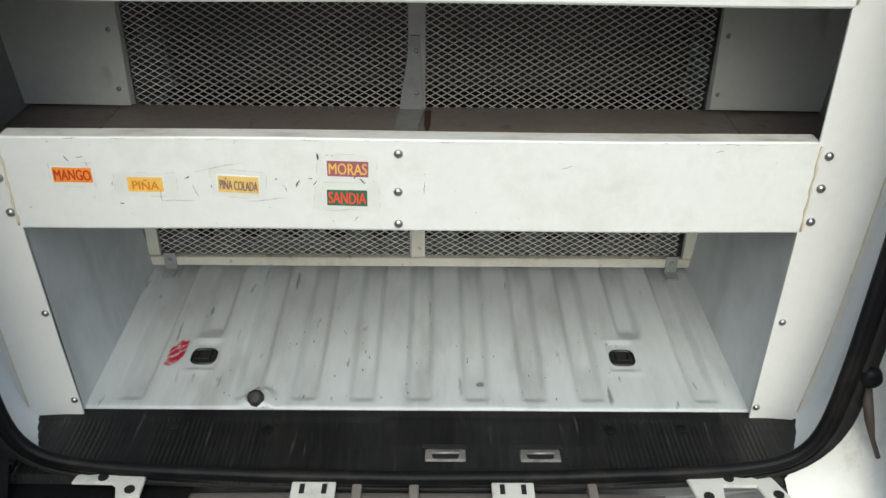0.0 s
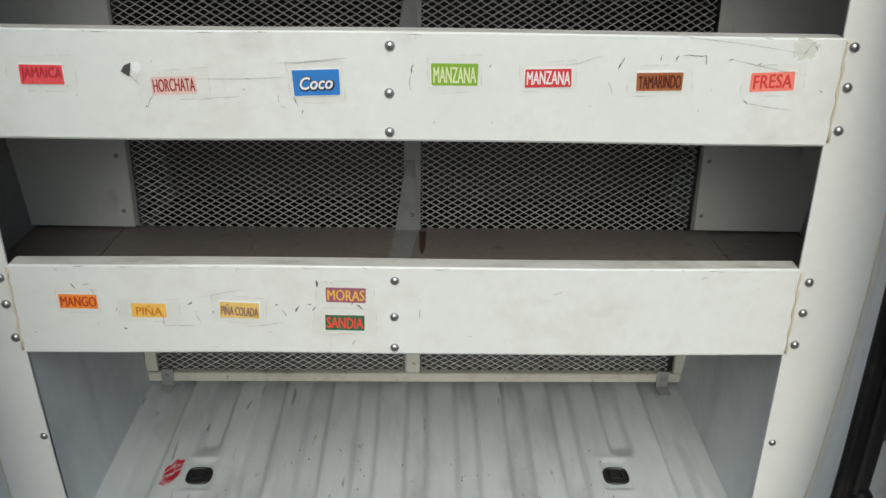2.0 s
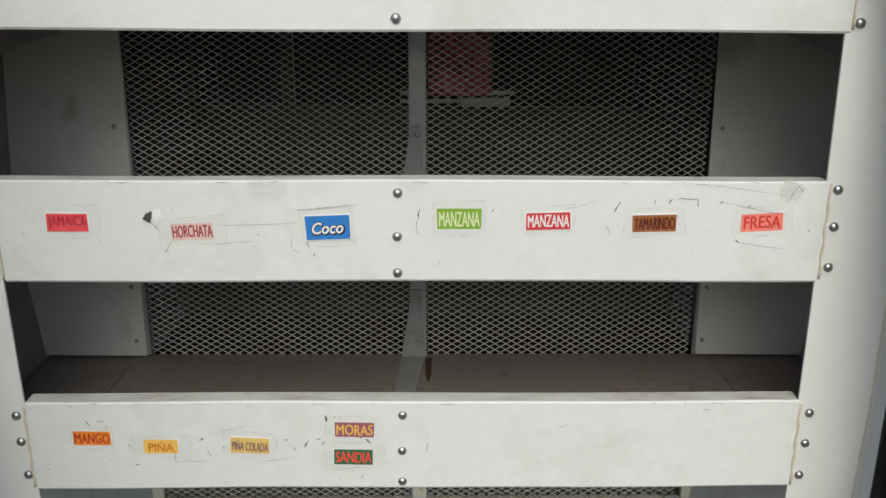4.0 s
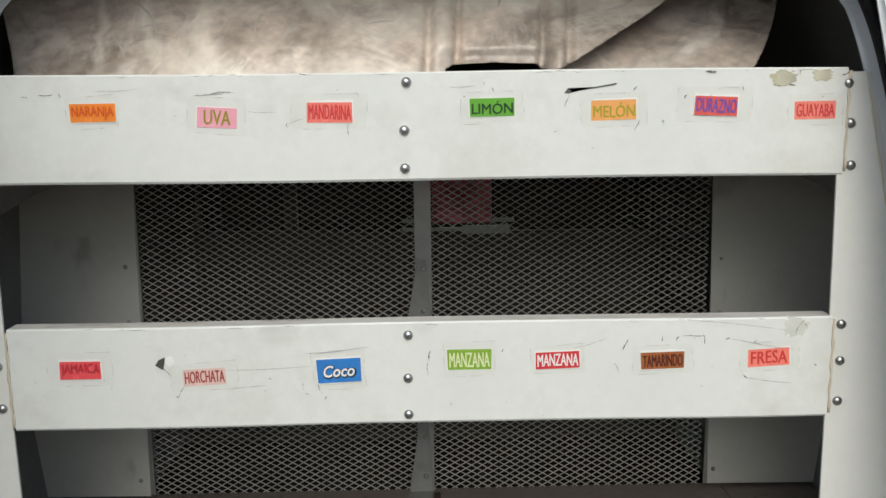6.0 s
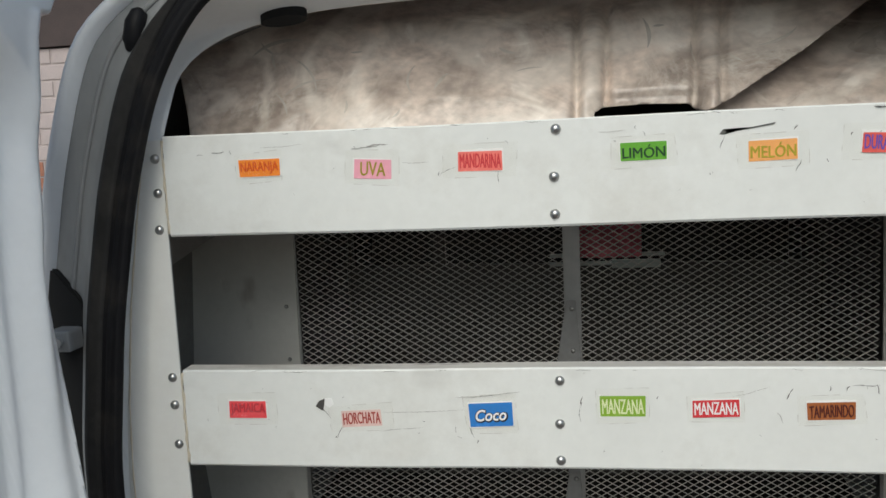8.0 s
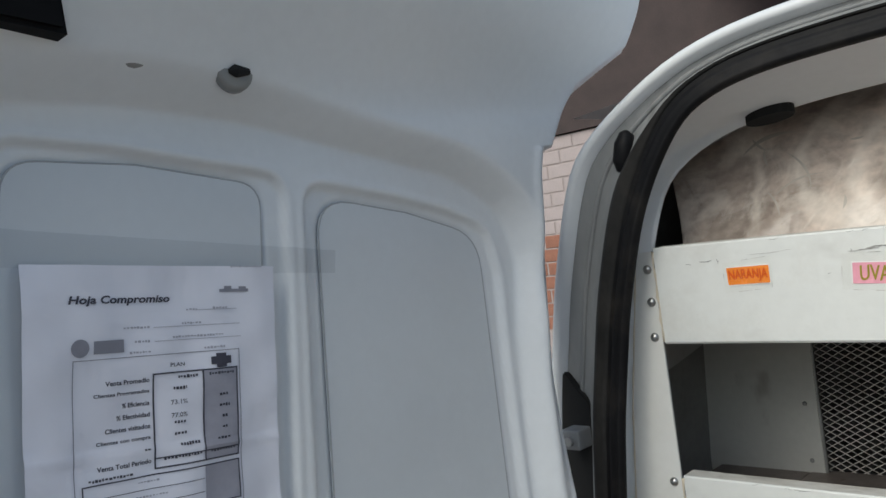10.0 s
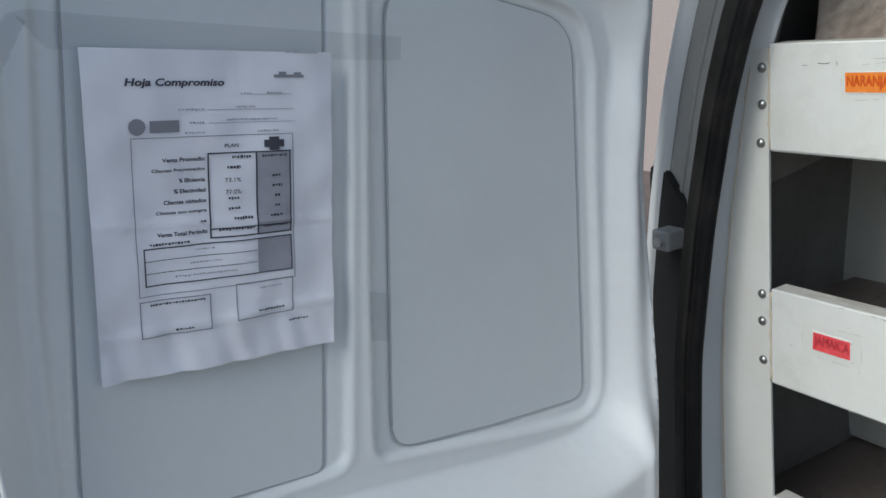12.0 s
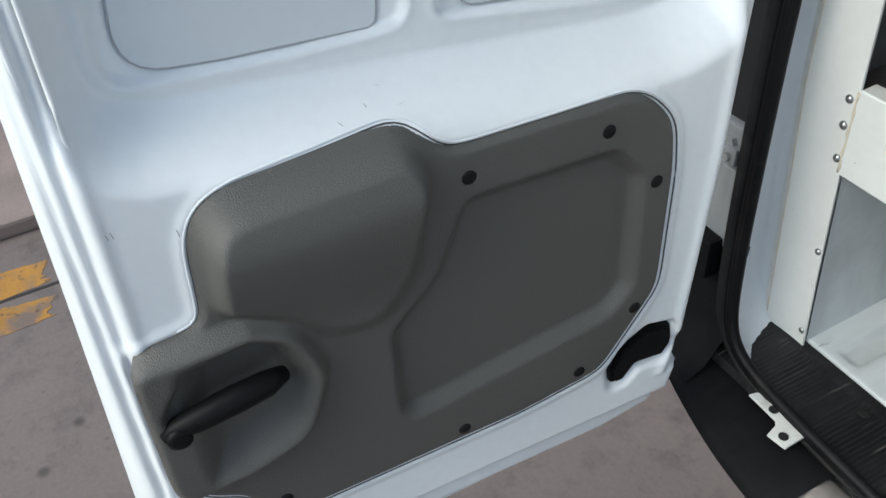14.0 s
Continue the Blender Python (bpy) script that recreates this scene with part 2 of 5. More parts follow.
def shift(pts, d):
    """A closed outline moved outwards by d (pts run anticlockwise)."""
    k = len(pts)
    out = []
    for i in range(k):
        a, b = Vector(pts[i - 2]), Vector(pts[(i + 2) % k])
        t = (b - a).normalized()
        out.append((pts[i][0] + t.y * d, pts[i][1] - t.x * d))
    return out


def loft(rings, closed=True):
    """Skin over rings of places of equal count."""
    bm = bmesh.new()
    vs = [[bm.verts.new(p) for p in r] for r in rings]
    n = len(rings[0])
    for a, b in zip(vs, vs[1:]):
        for i in range(n if closed else n - 1):
            j = (i + 1) % n
            bm.faces.new((a[i], a[j], b[j], b[i]))
    bmesh.ops.recalc_face_normals(bm, faces=bm.faces)
    return bm


def tube(path, r, sides=8, closed=False):
    """A round bar along a path of places; r a number or one for each place."""
    ps = [Vector(p) for p in path]
    rings = []
    up = Vector((0, 0, 1))
    for i, p in enumerate(ps):
        t = (ps[(i + 1) % len(ps)] - ps[i - 1]) if closed or 0 < i < len(ps) - 1 else (ps[1] - ps[0] if i == 0 else ps[-1] - ps[-2])
        t.normalize()
        a = t.cross(up)
        if a.length < 0.1:
            a = t.cross(Vector((0, 1, 0)))
        a.normalize()
        b = t.cross(a)
        rr = r[i] if hasattr(r, "__len__") else r
        rings.append([p + a * rr * math.cos(q) + b * rr * math.sin(q) for q in (2 * math.pi * j / sides for j in range(sides))])
    if closed:
        rings.append(rings[0])
    bm = loft(rings)
    if not closed:
        bmesh.ops.holes_fill(bm, edges=bm.edges)
    bmesh.ops.remove_doubles(bm, verts=bm.verts, dist=1e-5)
    return bm


def dome(r, h, sides=14, rings=4):
    """A rivet head that stands on the xz plane and points to -y."""
    bm = bmesh.new()
    prof = [(r, 0.0)] + [(r * math.cos(a), h * math.sin(a)) for a in (math.pi / 2 * k / rings for k in range(rings))][0:] + [(0.0, h)]
    lo = [[bm.verts.new((q * math.cos(a), -y, q * math.sin(a))) for a in (2 * math.pi * k / sides for k in range(sides))] for q, y in prof[1:-1]]
    top = bm.verts.new((0, -h, 0))
    for a, b in zip(lo, lo[1:]):
        for i in range(sides):
            bm.faces.new((a[i], a[(i + 1) % sides], b[(i + 1) % sides], b[i]))
    for i in range(sides):
        bm.faces.new((lo[-1][i], lo[-1][(i + 1) % sides], top))
    bmesh.ops.recalc_face_normals(bm, faces=bm.faces)
    return bm


def sdf(px, pz, poly):
    """Signed distance of grid points to a closed polygon, negative inside."""
    d = np.full(px.shape, 1e9)
    s = np.ones(px.shape)
    n = len(poly)
    for i in range(n):
        ax, az = poly[i]
        bx, bz = poly[i - 1]
        ex, ez = bx - ax, bz - az
        wx, wz = px - ax, pz - az
        t = np.clip((wx * ex + wz * ez) / (ex * ex + ez * ez + 1e-12), 0, 1)
        d = np.minimum(d, (wx - ex * t) ** 2 + (wz - ez * t) ** 2)
        c1, c2, c3 = pz >= az, pz < bz, ex * wz > ez * wx
        s = np.where((c1 & c2 & c3) | (~c1 & ~c2 & ~c3), -s, s)
    return s * np.sqrt(d)


def step(x, a, b):
    t = np.clip((x - a) / (b - a), 0, 1)
    return t * t * (3 - 2 * t)


def relief(poly, cell, height, place, thick=0.0):
    """A skin over a polygon's inside on a fine grid; height(u, v) gives the offset, place(u, v, o) the place."""
    P = np.array(poly)
    u = np.arange(P[:, 0].min() - cell, P[:, 0].max() + 2 * cell, cell)
    v = np.arange(P[:, 1].min() - cell, P[:, 1].max() + 2 * cell, cell)
    U, V = np.meshgrid(u, v, indexing="ij")
    d = sdf(U, V, poly)
    e = 1e-4
    gx = (sdf(U + e, V, poly) - sdf(U - e, V, poly)) / (2 * e)
    gz = (sdf(U, V + e, poly) - sdf(U, V - e, poly)) / (2 * e)
    out = np.clip(d, 0, None)
    U2, V2 = U - gx * out, V - gz * out
    H = height(U2, V2)
    ok = d < cell * 0.95
    bm = bmesh.new()
    idx = {}
    for i, j in zip(*np.where(ok)):
        idx[i, j] = bm.verts.new(place(U2[i, j], V2[i, j], H[i, j]))
    for i, j in list(idx):
        q = [(i, j), (i + 1, j), (i + 1, j + 1), (i, j + 1)]
        if all(k in idx for k in q) and sum(d[k] < 0 for k in q) >= 1:
            bm.faces.new([idx[k] for k in q])
    bmesh.ops.delete(bm, geom=[w for w in bm.verts if not w.link_faces], context="VERTS")
    if thick:
        edge = [e for e in bm.edges if len(e.link_faces) == 1]
        r = bmesh.ops.extrude_edge_only(bm, edges=edge)
        back = [g for g in r["geom"] if isinstance(g, bmesh.types.BMVert)]
        w0, w1 = Vector(place(0, 0, 0)), Vector(place(0, 0, -thick))
        bmesh.ops.translate(bm, verts=back, vec=w1 - w0)
    bmesh.ops.recalc_face_normals(bm, faces=bm.faces)
    return bm



def lettering(text, w, h, bold=0.0, slant=0.0):
    """The words as a flat mesh, w wide and h high, centred, in the xz plane."""
    cu = bpy.data.curves.new("lettering", "FONT")
    cu.body, cu.align_x, cu.align_y, cu.offset, cu.shear, cu.resolution_u = text, "CENTER", "CENTER", bold, slant, 3
    ob = bpy.data.objects.new("lettering", cu)
    scene.collection.objects.link(ob)
    me = bpy.data.meshes.new_from_object(ob.evaluated_get(bpy.context.evaluated_depsgraph_get()))
    bpy.data.objects.remove(ob)
    bpy.data.curves.remove(cu)
    bm = bmesh.new()
    bm.from_mesh(me)
    bpy.data.meshes.remove(me)
    xs_, ys_ = [v.co.x for v in bm.verts], [v.co.y for v in bm.verts]
    cx, cy = (max(xs_) + min(xs_)) / 2, (max(ys_) + min(ys_)) / 2
    kx, ky = w / (max(xs_) - min(xs_)), h / (max(ys_) - min(ys_))
    for v in bm.verts:
        v.co = ((v.co.x - cx) * kx, 0, (v.co.y - cy) * ky)
    return bm


def plain(name, color, rough=0.45, metal=0.0):
    return mat(name, color, rough, metal, var=0.05, scale=30, fine=200, bump=0.02)


# ---- ground ----
bm = bmesh.new()
bm.faces.new([bm.verts.new(p) for p in ((-900, -900, 0), (900, -900, 0), (900, 900, 0), (-900, 900, 0))])
tagged(part("ground", bm, GROUND), "grey-brown stained concrete yard floor", "ground", kind="structure")
YELLOW = mat("worn yellow paint", (0.34, 0.165, 0.025), 0.7, var=0.2, dirt=(0.15, 0.12, 0.11), dirt_amt=1.0, dirt_scale=9, bump=0.2)
overlay(YELLOW, (0.13, 0.1, 0.09), 11, 0.5, 0.66, 0.9)
overlay(YELLOW, (0.06, 0.045, 0.04), 30, 0.6, 0.7, 0.8)
rnd = random.Random(3)
for k, (x, y, w, d) in enumerate(((-2.08, -1.52, 0.07, 0.46), (-1.92, -1.5, 0.06, 0.44))):
    edge = []
    for i in range(110):
        a = 2 * math.pi * i / 110
        r = 1.04 + 0.04 * math.sin(7 * a + k) + rnd.uniform(-0.035, 0.03)
        edge.append((x + w * r * math.copysign(abs(math.cos(a)) ** 0.5, math.cos(a)), y + d * r * math.copysign(abs(math.sin(a)) ** 0.5, math.sin(a))))
    tagged(part("painted_line", prism(edge, lambda u, v, q: (u, v, q), 0.0, 0.0012), YELLOW), "worn yellow painted line on the concrete", "road marking", kind="structure")
tagged(part("expansion_joint", box(-2.016, -2.004, -2.6, -0.2, -0.004, 0.0016), plain("joint tar", (0.025, 0.02, 0.019), 0.8)), "dark filled joint in the concrete", "joint", kind="structure")
KERB = mat("kerb concrete", (0.22, 0.17, 0.15), 0.85, var=0.15, bump=0.4)
tagged(part("kerb", box(-3.2, -2.3, -4.0, 2.0, 0.0, 0.055, bevel=0.012), KERB), "low brown concrete kerb beside the parking bay", "kerb", kind="structure")

# ---- far building ----
WALLW = mat("whitewashed brick", (0.47, 0.405, 0.395), 0.85, var=0.1, dirt=(0.35, 0.28, 0.26), dirt_amt=0.5, bump=0.3)
BRICK = mat("red brick", (0.33, 0.15, 0.1), 0.85, var=0.2, bump=0.4)
SOFFIT = mat("brown soffit", (0.065, 0.048, 0.046), 0.8, var=0.2)
FASCIA = mat("grey fascia", (0.5, 0.48, 0.5), 0.6, var=0.08)
RED = plain("red sign paint", (0.55, 0.03, 0.03))
building = thing("building", "low brick workshop with a whitewashed upper wall", "building", (-4, 5, 0))
back = lambda ob: setattr(ob, "location", (4, -5, 0))
back(part("wall", box(-9, 1.5, 5.037, 5.3, 0, 2.33), plain("mortar", (0.42, 0.36, 0.345)), building))
_brk = bpy.data.meshes.new("brick")
_b = box(-0.135, 0.135, 5.03, 5.07, 0, 0.105, bevel=0.006)
_b.to_mesh(_brk)
_b.free()
_brk2 = _brk.copy()
_brk.materials.append(WALLW)
_brk2.materials.append(BRICK)
for r in range(6, 20):
    for k in range(9):
        ob = new("brick", _brk if r > 12 else _brk2)
        ob.parent = building
        ob.location = (4 - 4.9 + 0.29 * k + 0.145 * (r % 2), -5, 0.118 * r - 0.02)
back(part("soffit", box(-12, -2.6, 5.0, 9, 3.4, 3.46), SOFFIT, building))
back(part("upper_wall", box(-9, 1.5, 5.0, 5.3, 2.34, 3.4), SOFFIT, building))
back(part("fascia", prism([(-2.6, 3.3), (-2.2, 3.1), (-0.8, 2.6), (-0.8, 3.4), (-2.6, 3.4)], front, 4.6, 4.75), FASCIA, building))
back(part("sign_board", prism([(-2.42, 2.93), (-1.0, 2.5), (-1.0, 3.3), (-2.42, 3.3)], front, 4.4, 4.44), RED, building, "red painted sign board"))

# unseen wall, added only to hold back sky light from low in the south
REARW = mat("beige sky block", (0.5, 0.44, 0.37), 0.85, var=0.1, scale=1.0, bump=0.2)
tagged(part("wall_south", box(-40, 40, -30.3, -30.0, 0, 4.2), REARW), "unseen plain beige wall added to block low sky light", "wall", kind="structure")

# ---- van ----
van = thing("van", "white delivery van with both rear doors open", "van")
CX = 0.027
# half outline of the rear opening: distance from the middle, height
HALF = [(0.0, 0.619), (0.17, 0.622), (0.33, 0.63), (0.4, 0.637), (0.452, 0.648), (0.479, 0.668), (0.491, 0.705), (0.496, 0.76), (0.499, 0.83), (0.501, 0.95), (0.502, 1.1), (0.5, 1.22), (0.481, 1.37), (0.456, 1.494), (0.43, 1.58), (0.412, 1.62), (0.385, 1.662), (0.356, 1.695), (0.31, 1.713), (0.26, 1.72), (0.2, 1.723), (0.0, 1.727)]
OUT = [(CX + x * (0.988 if x > 0.3 else 1), z) for x, z in HALF] + [(CX - x, z) for x, z in HALF[-2:0:-1]]
OUT = rounded(OUT, 0.03, 4)


def even(pts, n):
    """A closed outline with n places at equal steps, lightly smoothed."""
    P = np.array(pts + [pts[0]])
    L = np.concatenate([[0], np.cumsum(np.hypot(*np.diff(P, axis=0).T))])
    q = np.linspace(0, L[-1], n, endpoint=False)
    X, Z = np.interp(q, L, P[:, 0]), np.interp(q, L, P[:, 1])
    for _ in range(3):
        X, Z = (np.roll(X, 1) + 2 * X + np.roll(X, -1)) / 4, (np.roll(Z, 1) + 2 * Z + np.roll(Z, -1)) / 4
    return [(float(a), float(b)) for a, b in zip(X, Z)]


OUT = even(OUT, 260)


def sm(x, a, b):
    t = min(1, max(0, (x - a) / (b - a)))
    return t * t * (3 - 2 * t)


def ring(y, side, top, low, lift=0.0):
    """The opening's outline at depth y, moved out by its own amount at the sides, the top and the sill."""
    n = len(OUT)
    out = []
    for i, (x, z) in enumerate(OUT):
        t = (Vector(OUT[(i + 2) % n]) - Vector(OUT[i - 2])).normalized()
        d = low + (side - low) * sm(z, 0.655, 0.71)
        d += (top - d) * sm(z, 1.6, 1.73)
        out.append((x + t.y * d, y, z - t.x * d + lift * (1 - sm(z, 0.64, 0.7))))
    return out


SEC = ((0.013, -0.1), (0.0135, -0.109), (0.0115, -0.1125), (0.009, -0.1105), (0.0065, -0.1135), (0.002, -0.1155), (-0.002, -0.1145), (-0.004, -0.1175), (-0.008, -0.117), (-0.0115, -0.111), (-0.009, -0.105), (-0.004, -0.101))
part("door_seal", loft([ring(y, o, o, o) for o, y in SEC]), RUBBER, van, "black rubber seal round the rear opening", True)
LIP = ((0.0125, -0.11), (0.016, -0.114), (0.021, -0.109), (0.026, -0.1125), (0.031, -0.107), (0.036, -0.102), (0.041, -0.09))
part("seal_lip", loft([ring(y, o, 0.0125 + 0.2 * (o - 0.0125), 0.0125 + 0.5 * (o - 0.0125)) for o, y in LIP]), DUSTY, van, "dusty outer lip of the rubber seal", True)
part("opening_jamb", loft([ring(y, a, b, c) for y, a, b, c in ((-0.106, -0.003, -0.004, 0.01), (-0.1, 0.018, -0.006, 0.016), (-0.09, 0.036, -0.009, 0.024), (-0.06, 0.046, -0.018, 0.04), (-0.03, 0.05, -0.027, 0.048), (-0.012, 0.051, -0.033, 0.051), (-0.005, 0.046, -0.036, 0.052), (-0.002, 0.034, -0.037, 0.052), (0.001, 0.03, -0.037, 0.052), (0.006, 0.032, -0.036, 0.052), (0.03, 0.05, -0.03, 0.055), (0.06, 0.08, -0.0, 0.05))]), BODY, van, "white painted inner jamb of the rear opening", True)
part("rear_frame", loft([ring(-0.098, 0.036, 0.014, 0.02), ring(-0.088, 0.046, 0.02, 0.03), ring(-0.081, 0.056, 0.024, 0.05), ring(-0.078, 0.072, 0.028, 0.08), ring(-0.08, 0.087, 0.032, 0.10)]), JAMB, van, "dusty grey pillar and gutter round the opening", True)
part("body_skin", loft([ring(-0.0803, 0.087, 0.032, 0.1), ring(-0.09, 0.092, 0.036, 0.11), ring(-0.094, 0.098, 0.041, 0.12), ring(-0.088, 0.105, 0.047, 0.13), ring(-0.05, 0.112, 0.055, 0.14), ring(0.1, 0.14, 0.07, 0.16), ring(0.6, 0.19, 0.09, 0.2), ring(2.0, 0.2, 0.09, 0.2)]), BODY, van, "glossy white outer body", True)
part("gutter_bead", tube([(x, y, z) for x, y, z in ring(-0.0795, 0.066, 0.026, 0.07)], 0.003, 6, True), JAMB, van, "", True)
part("pillar_slot", tube([(-0.4185, -0.084, 1.641), (-0.418, -0.085, 1.643), (-0.4165, -0.086, 1.652), (-0.412, -0.086, 1.67), (-0.4085, -0.085, 1.681), (-0.408, -0.084, 1.683)], [0.004, 0.008, 0.0115, 0.0115, 0.008, 0.004], 12), RUBBER, van, "black rubber grommet", True)
part("roof_stop", tube([(-0.405, -0.08, 1.712), (-0.39, -0.08, 1.722), (-0.375, -0.08, 1.726)], 0.007, 10), RUBBER, van, "", True)
# hollow behind the hinges: solid near-black blocks stand in for its shade
DARK = plain("hollow shade black", (0.008, 0.008, 0.008), 0.9)
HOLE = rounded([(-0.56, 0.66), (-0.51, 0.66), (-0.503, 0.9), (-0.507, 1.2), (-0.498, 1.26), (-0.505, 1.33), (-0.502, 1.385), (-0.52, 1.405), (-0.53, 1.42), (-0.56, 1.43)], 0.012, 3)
part("hinge_pocket", prism(HOLE, front, -0.0865, -0.0715, 0.002), DARK, van, "near-black block standing in for the shaded pocket behind the hinges")
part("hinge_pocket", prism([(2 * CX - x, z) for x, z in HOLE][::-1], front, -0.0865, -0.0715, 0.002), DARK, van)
for z in (0.93, 1.345):
    for sx in (-1, 1):
        hx = CX + sx * 0.545
        part("door_hinge", box(hx - 0.014, hx + 0.012, -0.112, -0.084, z - 0.009, z + 0.014, bevel=0.003), JAMB, van, "grey painted door hinge")
        part("hinge_bolt", tube([(hx, -0.111, z + 0.002), (hx, -0.117, z + 0.002)], 0.0055, 8), GALV, van)
part("hinge_plate", box(-0.553, -0.503, -0.096, -0.084, 0.785, 0.905, bevel=0.004), JAMB, van, "dusty hinge mounting plate")
part("hinge_plate", box(-0.548, -0.504, -0.1, -0.086, 0.925, 0.968, bevel=0.004), JAMB, van)
part("hinge_bolt", tube([(-0.525, -0.1, 0.945), (-0.525, -0.107, 0.945)], 0.008, 6), GALV, van)
part("check_strap", box(-0.55, -0.514, -0.118, -0.09, 0.735, 0.798, bevel=0.005), BLACK, van, "black door check strap box")
# load floor with pressed grooves that run lengthways, rising a little to the front
xs = np.linspace(-0.47, 0.53, 251)
ys = np.concatenate([np.linspace(0.008, 0.2, 48), np.linspace(0.22, 0.47, 8)])
Xg, Yg = np.meshgrid(xs, ys)
Zg = 0.633 + 0.05 * np.clip(Yg, 0, 0.35)
ZB = Zg.copy()
for k in range(-5, 6):
    c = 0.024 + 0.0785 * k
    Zg -= 0.014 * (step(Xg, c - 0.02, c - 0.012) - step(Xg, c + 0.012, c + 0.02)) * (step(Yg, 0.15, 0.2) if k in (-4, 4) else 0.35 * step(Yg, 0.018, 0.034) + 0.65 * step(Yg, 0.02, 0.12))
EYES = ((-0.288, 0.112), (0.317, 0.114))
for c, yc in EYES:
    d = np.maximum(abs(Xg - c) - 0.022, abs(Yg - yc - 0.004) - 0.034)
    w = step(d, 0.0, 0.012)
    Zg = Zg * w + (ZB + 0.0012 - 0.003 * (1 - step(d, -0.006, 0.0))) * (1 - w)
d = np.hypot(Xg + 0.195, Yg - 0.022)
Zg += 0.0065 * (1 - step(d, 0.017, 0.027))
Zg += 0.0006 * np.sin(Xg * 37 + Yg * 21) * np.sin(Yg * 33 - Xg * 11)
rings = [[(x, 0.0055, 0.622) for x in xs], [(x, 0.006, 0.6305) for x in xs]] + [[(Xg[i, j], Yg[i, j], Zg[i, j]) for j in range(len(xs))] for i in range(len(ys))]
part("cargo_floor", loft(rings, closed=False), FLOOR, van, "worn white painted ribbed load floor", True)
ANCHOR = plain("black anchor ring", (0.01, 0.01, 0.01), 0.35)
for c, yc in EYES:
    hole = [(c + 0.017 * math.copysign(abs(math.cos(a)) ** 0.6, math.cos(a)), yc + 0.016 * math.copysign(abs(math.sin(a)) ** 0.6, math.sin(a))) for a in np.linspace(0, 2 * math.pi, 28, endpoint=False)]
    cup = part("lashing_eye", prism(hole, lambda u, v, q: (u, v, q), 0.63, 0.6385), DARK, van, "black lashing eye sunk in the floor")
    part("rim", tube([(u, v, 0.6388 + 0.05 * (v - yc)) for u, v in hole], 0.0018, 6, True), ANCHOR, cup)
    part("ring_bar", tube([(c - 0.009, yc + 0.009, 0.64), (c - 0.009, yc - 0.009, 0.6415), (c + 0.009, yc - 0.009, 0.6415), (c + 0.009, yc + 0.009, 0.64)], 0.0014, 8), ANCHOR, cup)
part("rubber_stop", tube([(-0.1955, 0.018, 0.636), (-0.196, 0.015, 0.644), (-0.197, 0.011, 0.648), (-0.197, 0.01, 0.649)], [0.0115, 0.0115, 0.0095, 0.006], 10), plain("dull bolt", (0.018, 0.017, 0.016), 0.6), van, "dark rubber stop on the floor edge", True)
for x, y in ((0.026, 0.06), (0.109, 0.065)):
    part("floor_plug", tube([(x, y, 0.62), (x, y, 0.6275)], 0.006, 8), GALV, van)
bm = bmesh.new()
rnd = random.Random(5)
for k in range(55):
    x, y = rnd.uniform(-0.25, 0.3), 0.02 + 0.16 * rnd.random() ** 1.6
    L, w = rnd.uniform(0.0006, 0.004), rnd.uniform(0.0003, 0.0012)
    i, j = min(len(ys) - 2, int(np.searchsorted(ys, y))), int(np.searchsorted(xs, x))
    z = max(Zg[i, j], Zg[i - 1, j], Zg[i - 1, j - 1], Zg[i, j - 1]) + 0.0006
    bm.faces.new([bm.verts.new((x + a * w, y + b * L, z)) for a, b in ((-1, -0.7), (0.6, -1), (1, 0.5), (-0.3, 1))])
tagged(part("floor_chip", bm, plain("bare chip", (0.13, 0.125, 0.12), 0.7), van), kind="stuff")
# black sill plate with fine ribs, smooth round the strikers
xs = np.linspace(-0.478, 0.532, 480)
fine = 0.0008 * np.sin(xs * 2 * math.pi / 0.0065) * (0.5 + 0.5 * np.sin(xs * 41) * np.sin(xs * 17 + 1))
flat_ = step(xs, -0.03, -0.02) - step(xs, 0.258, 0.268)
prof = ((0.0054, 0.6285), (0.0035, 0.6322), (-0.008, 0.6302), (-0.016, 0.628), (-0.035, 0.6265), (-0.06, 0.626), (-0.078, 0.6265), (-0.09, 0.6262), (-0.102, 0.626), (-0.109, 0.625), (-0.113, 0.612))
part("sill_plate", loft([[(x, y, z + a * (1 - f) * (y < -0.013) + f * 0.0025 * (-0.07 < y < -0.012)) for x, a, f in zip(xs, fine, flat_)] for y, z in prof], closed=False), SILLM, van, "black ribbed plastic sill plate")
for x, y in ((-0.296, -0.024), (-0.174, -0.03), (0.018, -0.024), (0.139, -0.024), (0.276, -0.028), (0.372, -0.024)):
    part("sill_screw", tube([(x, y, 0.624), (x, y, 0.6285), (x, y, 0.6295)], [0.008, 0.008, 0.005], 10), RUBBER, van)
POCKET = mat("greasy steel", (0.3, 0.29, 0.275), 0.4, metal=0.5, var=0.2, dirt=(0.03, 0.028, 0.025), dirt_amt=0.8, dirt_scale=40)
